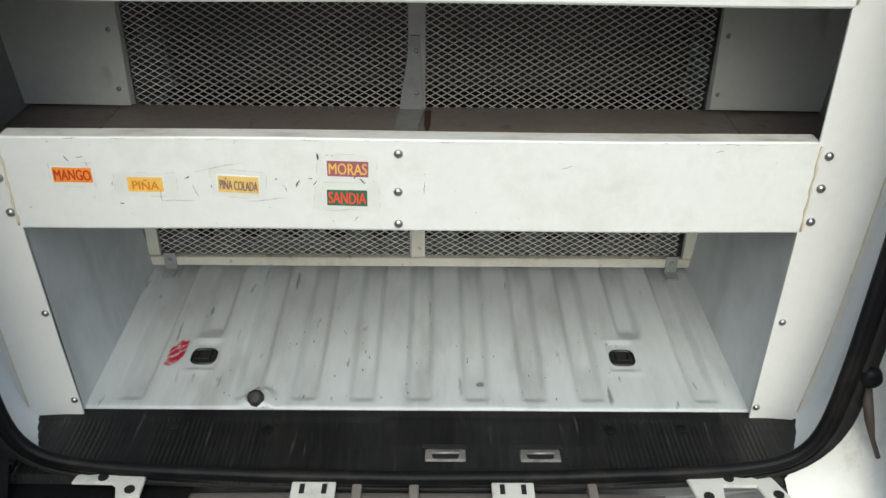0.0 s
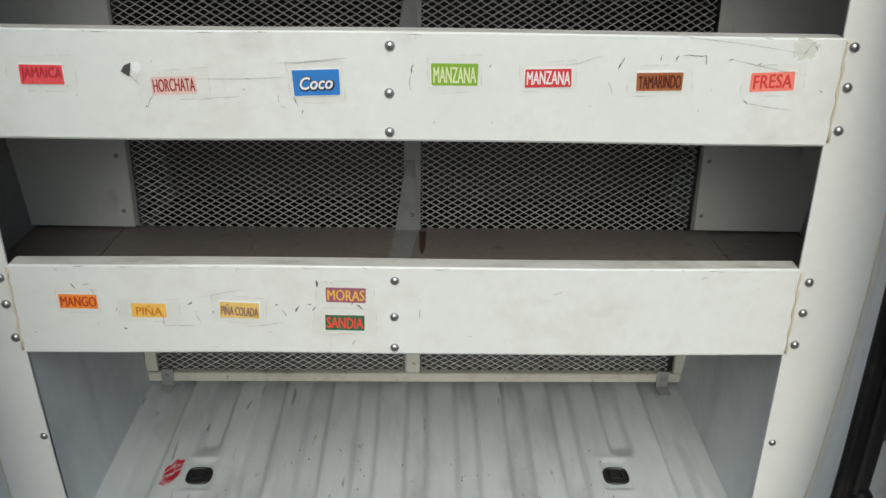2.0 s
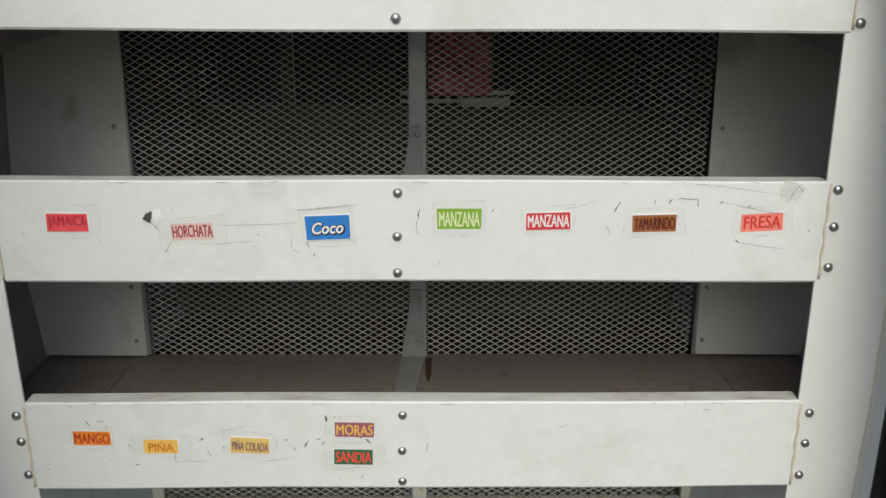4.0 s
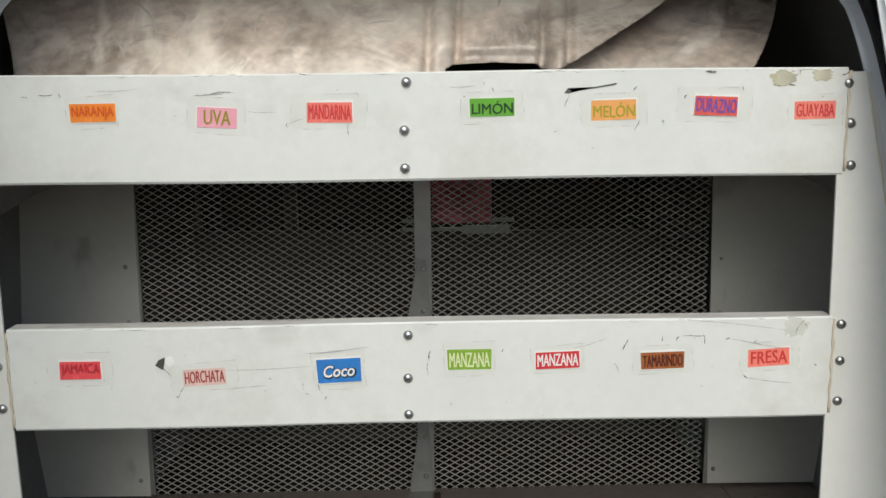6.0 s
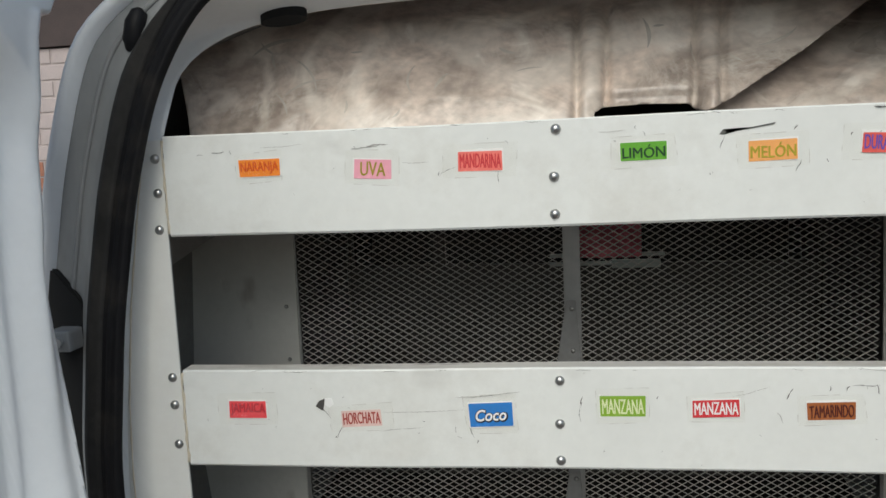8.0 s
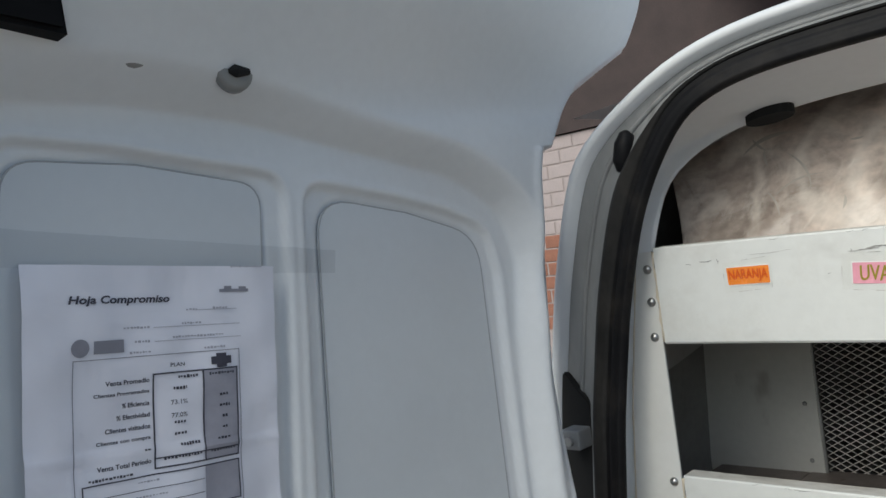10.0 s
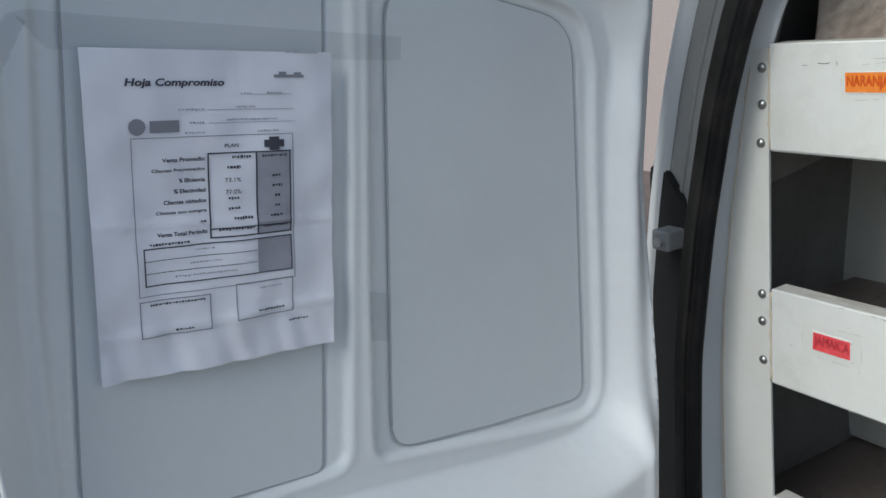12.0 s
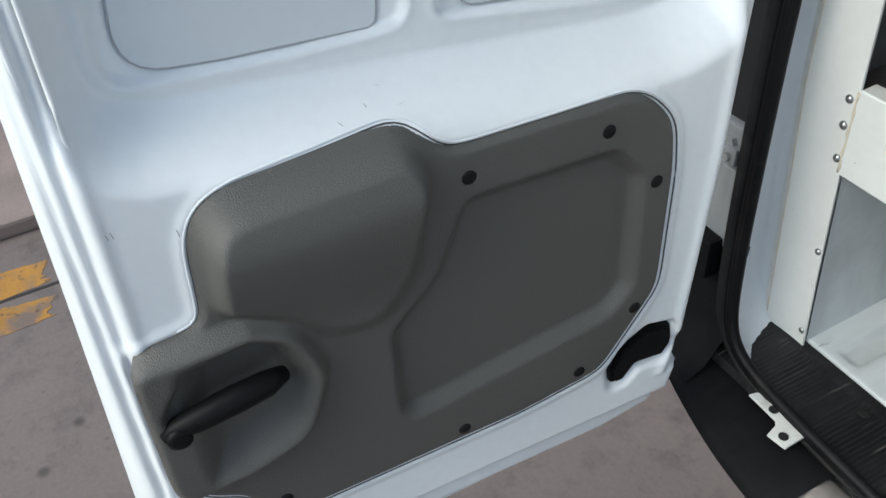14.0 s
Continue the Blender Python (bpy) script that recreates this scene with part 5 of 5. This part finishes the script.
PANR = rounded([(0.292, 1.665), (0.18, 1.64), (0.078, 1.605), (0.12, 1.187), (0.24, 1.192), (0.361, 1.203)], [0.04, 0, 0.05, 0.02, 0, 0.025], 6)
RECL = rounded([(0.572, 1.724), (0.49, 1.714), (0.412, 1.699), (0.333, 1.684), (0.345, 1.601), (0.397, 1.308), (0.415, 1.207), (0.519, 1.209), (0.614, 1.216), (0.669, 1.219), (0.662, 1.28), (0.645, 1.43), (0.606, 1.645), (0.597, 1.7)], [0.02, 0, 0, 0.022, 0, 0, 0.02, 0, 0, 0.03, 0, 0, 0, 0.03], 5)
RECR = rounded([(0.305, 1.676), (0.2, 1.654), (0.128, 1.634), (0.07, 1.61), (0.064, 1.556), (0.078, 1.454), (0.089, 1.332), (0.106, 1.169), (0.199, 1.178), (0.304, 1.194), (0.379, 1.205), (0.352, 1.389), (0.326, 1.55)], [0.022, 0, 0, 0.04, 0, 0, 0, 0.035, 0, 0, 0.012, 0, 0], 5)
TRIMP = [(0.645, 1.139), (0.447, 1.143), (0.412, 1.108), (0.2, 1.104), (0.16, 1.06), (0.158, 1.0), (0.172, 0.85), (0.25, 0.755), (0.36, 0.742), (0.665, 0.738), (0.67, 0.79), (0.71, 0.812), (0.735, 0.845), (0.728, 1.01), (0.657, 1.016)]
TRIMP = rounded(TRIMP, [0.055, 0.03, 0.03, 0.05, 0.05, 0.01, 0.03, 0.03, 0, 0.005, 0.01, 0.01, 0.03, 0.012, 0.015], 6)
TRIMP = even(TRIMP, 200)


def edge_line(h):
    return 0.711 + 0.045 * (1.18 - h)


def door_height(u, v):
    d = sdf(u, v, WIN)
    low = step(v, 1.45, 1.15)
    t = np.clip((d + 0.001) / (0.034 + 0.02 * low), 0, 1)
    h = (0.034 + 0.006 * low) * (0.6 * t * (2 - t) + 0.4 * t * t * (3 - 2 * t)) + 0.021 * step(d, 0.0, 0.05) * low
    pl, pr = sdf(u, v, PANL), sdf(u, v, PANR)
    rc = np.minimum(sdf(u, v, RECL), sdf(u, v, RECR))
    h += 0.008 * step(rc, -0.001, 0.006) + 0.001 * np.exp(-((rc - 0.008) / 0.004) ** 2)
    h -= 0.004 * (1 - step(np.minimum(pl, pr), -0.002, 0.006))
    tr = sdf(u, v, TRIMP)
    h += 0.003 * np.exp(-((tr - 0.008) / 0.005) ** 2) - 0.03 * (1 - step(tr, -0.024, -0.012))
    e = u - edge_line(v)
    h -= 0.013 * step(e, 0.003, 0.012) + 0.008 * step(e, 0.019, 0.025) + 0.01 * step(e, 0.034, 0.046)
    h += 0.003 * np.exp(-((e + 0.002) / 0.0045) ** 2) + 0.0025 * np.exp(-((e - 0.0165) / 0.003) ** 2) + 0.002 * np.exp(-((e - 0.031) / 0.003) ** 2)
    h -= 0.014 * step(v, 0.672, 0.655) + 0.012 * step(v, 0.632, 0.622)
    r = sdf(u, v, DOOR)
    rim = 0.024 * step(r, -0.028, -0.003) - 0.003 * np.exp(-((r + 0.031) / 0.007) ** 2)
    h -= np.where((u < 0.3) & (v > 0.7) & (v < 1.7), rim, 0.012 * step(r, -0.012, 0.0))
    lk = sdf(u, v, LOCK)
    h -= 0.012 * (1 - step(lk, -0.002, 0.012))
    h += 0.075 * step(v, 1.735, 1.9)
    return h


LOCK = rounded([(0.23, 0.712), (0.232, 0.738), (0.216, 0.766), (0.18, 0.782), (0.143, 0.773), (0.14, 0.744), (0.155, 0.726), (0.195, 0.731), (0.212, 0.712)], 0.008, 4)
rear_door = part("rear_door", relief(DOOR, 0.003, door_height, on_door, 0.05), BODY, van, "open white rear door with pressed inner panels", True)
for P in (shift(TRIMP, 0.0065),):
    hs = door_height(np.array([p[0] for p in P]), np.array([p[1] for p in P]))
    keep = [(a, b, o) for (a, b), o in zip(P, hs) if a < edge_line(b) - 0.03]
    k = max(range(len(keep)), key=lambda q: math.hypot(keep[q][0] - keep[q - 1][0], keep[q][1] - keep[q - 1][1]))
    keep = keep[k:] + keep[:k]
    part("pressed_bead", tube([on_door(a, b, o - 0.0008) for a, b, o in keep], 0.0017, 6, len(keep) == len(P)), BODY, rear_door, "", True)
# thin dark bead in place of the shadow in the gap round the trim
P = [p for p in shift(TRIMP, 0.0035) if p[0] < edge_line(p[1]) - 0.01]
k = max(range(len(P)), key=lambda q: math.hypot(P[q][0] - P[q - 1][0], P[q][1] - P[q - 1][1]))
P = P[k:] + P[:k]
hs = door_height(np.array([p[0] for p in P]), np.array([p[1] for p in P]))
part("trim_gap", tube([on_door(a, b, o - 0.0004) for (a, b), o in zip(P, hs)], 0.0011, 6), plain("shadow gap grey", (0.07, 0.07, 0.07), 0.8), rear_door, "dark bead standing in for the shaded gap along the trim edge", True)
for e_, r_, ink in ((-0.002, 0.0022, BODY), (0.0165, 0.0022, BODY), (0.032, 0.0007, JAMB)):
    line_ = [(edge_line(h) + e_, h) for h in np.linspace(0.6, 1.86, 60)]
    hs = door_height(np.array([p[0] for p in line_]), np.array([p[1] for p in line_]))
    hs = np.polyval(np.polyfit(np.linspace(0, 1, 60), hs, 2), np.linspace(0, 1, 60))
    part("edge_bead", tube([on_door(a, b, o + (0.0004 if r_ < 0.001 else -0.0008)) for (a, b), o in zip(line_, hs)], r_, 8), ink, rear_door, "", True)
LEVER = mat("black lever plastic", (0.006, 0.006, 0.0065), 0.5, var=0.2, spec=0.12)
PANELM = mat("pale window panel", (0.64, 0.67, 0.69), 0.45, var=0.02, bump=0.01, dirt=(0.5, 0.52, 0.53), dirt_amt=0.3, dirt_scale=2)
for P in (PANL, PANR):
    part("window_panel", prism(P, on_door, -0.003, 0.0012, 0.0008), PANELM, rear_door, "flat white blanking panel")
    part("gasket", tube([on_door(s, h, 0.0006) for s, h in resample(P, 0.02)], 0.0009, 6, True), plain("dark gasket", (0.4, 0.41, 0.42), 0.7), rear_door, "thin dark rubber gasket")

BULGE1 = rounded([(0.652, 1.136), (0.448, 1.148), (0.428, 1.1), (0.441, 1.05), (0.452, 0.994), (0.497, 0.945), (0.552, 0.955), (0.6, 0.998), (0.65, 1.03)], [0.04, 0.03, 0.05, 0.05, 0.05, 0.05, 0.05, 0.04, 0.02], 6)
BULGE1 = even(BULGE1, 120)
BULGE2 = rounded([(0.745, 1.012), (0.622, 1.012), (0.578, 0.992), (0.556, 0.926), (0.588, 0.85), (0.655, 0.83), (0.745, 0.825)], [0.01, 0.03, 0.05, 0.06, 0.06, 0.04, 0.01], 6)
CUP = rounded([(0.7, 0.995), (0.622, 1.002), (0.586, 0.983), (0.567, 0.926), (0.598, 0.862), (0.655, 0.842), (0.702, 0.842)], [0.02, 0.03, 0.05, 0.06, 0.06, 0.04, 0.015], 6)
POCK = rounded([(0.722, 0.944), (0.7, 0.976), (0.62, 0.984), (0.594, 0.962), (0.602, 0.93), (0.7, 0.914)], 0.02, 4)
RECESS = rounded([(0.50, 0.80), (0.235, 0.835), (0.205, 0.865), (0.195, 1.01), (0.228, 1.052), (0.40, 1.055), (0.438, 0.98), (0.495, 0.93)], 0.03, 4)


def trim_height(u, v):
    t = sdf(u, v, TRIMP)
    h = 0.0785 - 0.006 * step(t, -0.008, 0.0) ** 2
    b1 = sdf(u, v, BULGE1)
    h += 0.034 * (1 - step(b1, -0.02, 0.005)) * step(-t, 0.002, 0.024) * (0.5 + 0.5 * step(v, 1.152, 1.085)) * (1 - 0.72 * step(v, 1.09, 0.965))
    h += 0.018 * (1 - step(sdf(u, v, BULGE2), -0.014, 0.004))
    h -= 0.027 * (1 - step(sdf(u, v, CUP), -0.034, 0.003))
    h -= 0.012 * (1 - step(sdf(u, v, POCK), -0.008, 0.002))
    h -= 0.013 * (1 - step(sdf(u, v, RECESS), -0.016, 0.003))
    return h


part("trim_panel", relief(TRIMP, 0.003, trim_height, lambda u, v, o: on_door(u + 0.003, v + 0.004, o), 0.012), TRIM, rear_door, "grey grained plastic trim panel with moulded pull", True)
for s, h in ((0.239, 1.072), (0.391, 1.074), (0.18, 0.994), (0.203, 0.832), (0.278, 0.768), (0.428, 0.756), (0.636, 0.766)):
    part("trim_screw", tube([on_door(s + 0.005, h + 0.006, o) for o in (0.076, 0.0792, 0.0798)], [0.0078, 0.0075, 0.004], 12), RUBBER, rear_door, "black trim clip", True)
part("pull_handle", tube([on_door(s, h, o + 0.005) for s, h, o in ((0.724, 0.932, 0.09), (0.712, 0.938, 0.09), (0.69, 0.944, 0.093), (0.655, 0.95, 0.094), (0.625, 0.95, 0.09), (0.606, 0.945, 0.08))], [0.008, 0.0105, 0.013, 0.014, 0.013, 0.008], 12), LEVER, rear_door, "black plastic door lever", True)
part("lever_pivot", tube([on_door(0.712, 0.934, 0.098), on_door(0.712, 0.934, 0.1065), on_door(0.712, 0.934, 0.108)], [0.0115, 0.0115, 0.007], 14), LEVER, rear_door, "", True)
part("lock_cover", prism(LOCK, on_door, 0.04, 0.068, 0.006), LEVER, rear_door, "black latch cover")
PLUG = plain("grey plug", (0.25, 0.25, 0.24), 0.5)
for s, h in ((0.478, 1.793), (0.389, 1.775)):
    part("hole_plug", tube([on_door(s, h, 0.045), on_door(s, h, 0.052), on_door(s, h, 0.054)], [0.018, 0.017, 0.012], 20), PLUG, rear_door, "grey rubber plug", True)
    part("plug_slot", tube([on_door(s - 0.012, h, 0.054), on_door(s + 0.002, h, 0.0555), on_door(s + 0.008, h, 0.054)], [0.003, 0.006, 0.002], 8), DARK, rear_door)
part("top_latch", prism([(0.54, 1.79), (0.605, 1.80), (0.61, 1.86), (0.54, 1.86)], on_door, 0.04, 0.085, 0.004), BLACK, rear_door, "black top latch box")
part("latch_bolt", prism([(0.608, 1.785), (0.66, 1.79), (0.66, 1.86), (0.61, 1.86)], on_door, 0.04, 0.07, 0.006), GALV, rear_door, "worn steel latch bracket")
# small scratches and bruises on the door
bm = bmesh.new()
for s, h, L, a in ((0.452, 1.165, 0.014, 0.4), (0.47, 1.157, 0.009, 1.1), (0.44, 1.152, 0.012, -0.3), (0.497, 1.153, 0.012, 0.9), (0.57, 1.135, 0.006, 1.5), (0.654, 1.115, 0.007, 1.4), (0.702, 1.13, 0.006, 1.4), (0.706, 1.13, 0.005, 1.4), (0.585, 1.69, 0.009, 1.3), (0.59, 1.69, 0.008, 1.3)):
    hh = float(door_height(np.array([s]), np.array([h]))[0]) + 0.0008
    c, q = math.cos(a) * L / 2, math.sin(a) * L / 2
    w = 0.0004
    bm.faces.new([bm.verts.new(on_door(s + x, h + y, hh)) for x, y in ((-c - w, -q), (c - w, q), (c + w, q + w), (-c + w, -q - w))])
tagged(part("door_scratch", bm, FAINTS, rear_door), kind="stuff")

# ---- notice on the door ----
PAPER = mat("white office paper", (0.77, 0.775, 0.84), 0.75, var=0.03, scale=10, bump=0.1, fine=30)
creased(PAPER, 11, 0.6, 0.006, 0.6)
INK = plain("printer ink", (0.05, 0.05, 0.07), 0.7)
GREYINK = plain("grey print", (0.25, 0.25, 0.29), 0.7)
FAINT = plain("faint print", (0.42, 0.42, 0.47), 0.7)
# corners: foot left, foot right, head left, head right
PBL, PBR, PTL, PTR = Vector((0.616, 1.351)), Vector((0.407, 1.335)), Vector((0.577, 1.631)), Vector((0.362, 1.603))
_c0 = on_door(0.5, 1.46)


def on_paper(u, v, o=0.0):
    """u from left to right, v from head to foot, both 0 to 1."""
    p = (PTL.lerp(PTR, u)).lerp(PBL.lerp(PBR, u), v)
    wave = 0.004 + 0.002 * math.sin(u * 9 + v * 4) + 0.0015 * math.sin(v * 13 - u * 3) + 0.012 * max(0, v - 0.75) * u
    wave += 0.0022 * abs(math.sin(u * 4.3 + v * 2.1)) + 0.0024 * abs(math.sin(v * 5.2 - u * 2.4 + 0.6)) + 0.0013 * math.sin(u * 23 + v * 11) * math.sin(v * 17 - u * 5)
    wave += 0.0016 * math.exp(-((v - 0.52 - 0.04 * u) / 0.012) ** 2)
    # crumpled foot below a fold
    foot = sm(v, 0.78, 0.92)
    wave += 0.0022 * math.exp(-((v - 0.87 + 0.03 * u) / 0.014) ** 2) + foot * (0.0013 * math.sin(u * 31 + 3 * math.sin(v * 9)) + 0.0008 * math.sin(u * 57 - v * 20))
    return on_door(p.x, p.y, 0.005 + wave + o)


notice = thing("paper_notice", "creased white printed sheet taped to the door", "paper", _c0)
off = -_c0


def flat(name, quads, material, label="", lift=0.0007):
    bm = bmesh.new()
    for u0, v0, u1, v1 in quads:
        n = max(1, int(abs(u1 - u0) / 0.02))
        m = max(1, int(abs(v1 - v0) / 0.02))
        g = [[bm.verts.new(on_paper(1.06 * (u0 + (u1 - u0) * i / n) - 0.048, 0.95 * (v0 + (v1 - v0) * j / m) - 0.045, lift) + off) for j in range(m + 1)] for i in range(n + 1)]
        for i in range(n):
            for j in range(m):
                bm.faces.new((g[i][j], g[i][j + 1], g[i + 1][j + 1], g[i + 1][j]))
    bmesh.ops.recalc_face_normals(bm, faces=bm.faces)
    return part(name, bm, material, notice, label)


bm = bmesh.new()
g = [[[bm.verts.new(on_paper(i / 60, j / 70, o) + off) for j in range(71)] for i in range(61)] for o in (0.0, -0.0004)]
for k in (0, 1):
    for i in range(60):
        for j in range(70):
            bm.faces.new((g[k][i][j], g[k][i][j + 1], g[k][i + 1][j + 1], g[k][i + 1][j]))
bmesh.ops.recalc_face_normals(bm, faces=bm.faces)
part("sheet", bm, PAPER, notice, "", True)


def words(text, u, v, w, h, material=INK, bold=0.0, slant=0.0):
    bm = lettering(text, w, h, bold, slant)
    for q in bm.verts:
        q.co = on_paper(1.06 * (u + q.co.x) - 0.048, 0.95 * (v - q.co.z) - 0.045, 0.0008) + off
    return part("print", bm, material, notice)


def broken(bars):
    """Bars of unreadable print, broken into small marks of uneven size."""
    out = []
    for u0, v0, u1, v1 in bars:
        u = u0
        while u < u1 - 0.004:
            w = rnd.uniform(0.006, 0.0105)
            out.append((u, v0 + rnd.uniform(0, 0.0025), min(u + w, u1), v1 - rnd.uniform(0, 0.003)))
            u += w + rnd.uniform(0.0025, 0.0045)
    return out


def outline(u0, v0, u1, v1, t=0.004):
    return [(u0, v0, u1, v0 + t * 0.78), (u0, v1 - t * 0.78, u1, v1), (u0, v0, u0 + t, v1), (u1 - t, v0, u1, v1)]


words("Hoja Compromiso", 0.375, 0.155, 0.37, 0.032, INK, 0.03, 0.2)
words("PLAN", 0.575, 0.36, 0.055, 0.012, INK, 0.01)
for txt, v in (("73.1%", 0.475), ("77.0%", 0.515)):
    words(txt, 0.575, v, 0.06, 0.014, INK)
for q in ((0.2, 0.325, 0.82, 0.835, 0.003), (0.2, 0.85, 0.47, 0.97, 0.004), (0.57, 0.83, 0.81, 0.955, 0.004)):
    flat("printed_frame", outline(*q), GREYINK)
flat("shaded_column", [(0.67, 0.385, 0.805, 0.665), (0.665, 0.68, 0.805, 0.8)], mat("grey toner", (0.33, 0.33, 0.38), 0.8, var=0.1))
tagged(flat("table_grid", outline(0.48, 0.382, 0.808, 0.668, 0.006) + [(0.665, 0.382, 0.671, 0.668), (0.48, 0.635, 0.808, 0.639)] + outline(0.225, 0.68, 0.808, 0.803, 0.005) + [(0.225, 0.72, 0.66, 0.722), (0.225, 0.76, 0.66, 0.762)], INK, "", 0.001), kind="stuff")
bars = []
for i in range(8):
    v = 0.395 + 0.0345 * i
    if i == 6:
        bars += [(0.445, v, 0.468, v + 0.008)]
    if i not in (2, 3):
        bars += [(0.575 - (0.0, 0.02, 0, 0, 0.02, 0.02, 0.0, 0.06)[i], v - 0.002, (0.655, 0.605, 0, 0, 0.6, 0.6, 0.655, 0.655)[i], v + 0.009)]
    bars += [(0.69 + (0.0, 0.06, 0.04, 0.04, 0.05, 0.05, 0.03, 0.0)[i], v - 0.002, 0.79 - (0, 0.04, 0.02, 0.02, 0.03, 0.03, 0.02, 0)[i], v + 0.008)]
tagged(flat("small_print", broken(bars + [(0.25, 0.665, 0.4, 0.674), (0.24, 0.86, 0.45, 0.868), (0.33, 0.95, 0.4, 0.958), (0.66, 0.928, 0.77, 0.937), (0.79, 0.984, 0.88, 0.992)]) + [(0.7, 0.345, 0.78, 0.37), (0.72, 0.335, 0.76, 0.38)], INK, "lines of small unreadable print", 0.0012), kind="stuff")
tagged(flat("pale_print", broken([(0.8, 0.045, 0.93, 0.053), (0.62, 0.185, 0.66, 0.193), (0.38, 0.235, 0.48, 0.243), (0.42, 0.278, 0.48, 0.286), (0.4, 0.31, 0.48, 0.318), (0.6, 0.228, 0.68, 0.236), (0.56, 0.27, 0.76, 0.278), (0.68, 0.31, 0.76, 0.318), (0.72, 0.182, 0.78, 0.19), (0.42, 0.695, 0.5, 0.702), (0.4, 0.737, 0.52, 0.744), (0.34, 0.777, 0.58, 0.784), (0.67, 0.85, 0.76, 0.857)]) + [(0.66, 0.19, 0.82, 0.192), (0.49, 0.24, 0.83, 0.242), (0.49, 0.283, 0.83, 0.285)], FAINT), kind="stuff")
for txt, v, w in (("Venta Promedio", 0.399, 0.16), ("Clientes Programados", 0.4335, 0.2), ("% Eficiencia", 0.468, 0.1), ("% Efectividad", 0.5025, 0.12), ("Clientes visitados", 0.537, 0.16), ("Clientes con compra", 0.5715, 0.19), ("Venta Total Periodo", 0.6405, 0.19)):
    words(txt, 0.47 - w / 2, v, w, 0.014, INK, 0.02)
flat("logo_shape", [(0.27, 0.272, 0.38, 0.31)], GREYINK, "dark printed logo block")
bm = bmesh.new()
vs = [bm.verts.new(on_paper(0.19 + 0.032 * math.cos(a), 0.231 + 0.025 * math.sin(a), 0.0008) + off) for a in np.linspace(0, 2 * math.pi, 20, endpoint=False)]
bm.faces.new(vs)
part("logo_disc", bm, GREYINK, notice)
flat("logo_mark", [(0.75, 0.125, 0.87, 0.135), (0.77, 0.115, 0.8, 0.125), (0.83, 0.117, 0.86, 0.127)], GREYINK)
# clear packing tape over the head of the sheet, and pieces left on the door
FILM = bpy.data.materials.new("dull packing tape")
FILM.use_nodes = True
_nt = FILM.node_tree
_tr, _gl, _mx = _nt.nodes.new("ShaderNodeBsdfTransparent"), _nt.nodes.new("ShaderNodeBsdfGlossy"), _nt.nodes.new("ShaderNodeMixShader")
_tr.inputs[0].default_value = (0.9, 0.905, 0.91, 1)
_gl.inputs["Roughness"].default_value = 0.3
_mx.inputs[0].default_value = 0.03
_nt.links.new(_tr.outputs[0], _mx.inputs[1])
_nt.links.new(_gl.outputs[0], _mx.inputs[2])
_nt.links.new(_mx.outputs[0], _nt.nodes["Material Output"].inputs[0])
for nm, P, lift in (("packing_tape", [(0.62, 1.662), (0.607, 1.664), (0.56, 1.655), (0.285, 1.61), (0.29, 1.588), (0.44, 1.607), (0.6, 1.632)], 0.0032), ("tape_piece", [(0.362, 1.373), (0.34, 1.365), (0.347, 1.316), (0.369, 1.324)], 0.0), ("tape_piece", [(0.65, 1.625), (0.638, 1.614), (0.61, 1.655), (0.622, 1.664)], 0.0)):
    o = part(nm, relief(P, 0.004, lambda u, v: np.maximum(door_height(u, v), 0.0022 + lift) + 0.0012, on_door), FILM, rear_door, "dull clear packing tape stuck to the door", True)
    o.visible_shadow = False

# ---- right rear door, mostly out of sight ----
def on_right_door(s_, h, o):
    """The left door mirrored, and swung 62 degrees further round its hinge edge."""
    p = on_door(s_, h, o)
    q = Matrix.Rotation(radians(62), 3, "Z") @ Vector((2 * CX - p.x - 0.541, p.y + 0.18, p.z))
    return (q.x + 0.541, q.y - 0.18, q.z)


part("second_rear_door", prism([(a, min(b, 1.86)) for a, b in DOOR], on_right_door, -0.03, 0.02, 0.006), BODY, van, "second white rear door swung open")
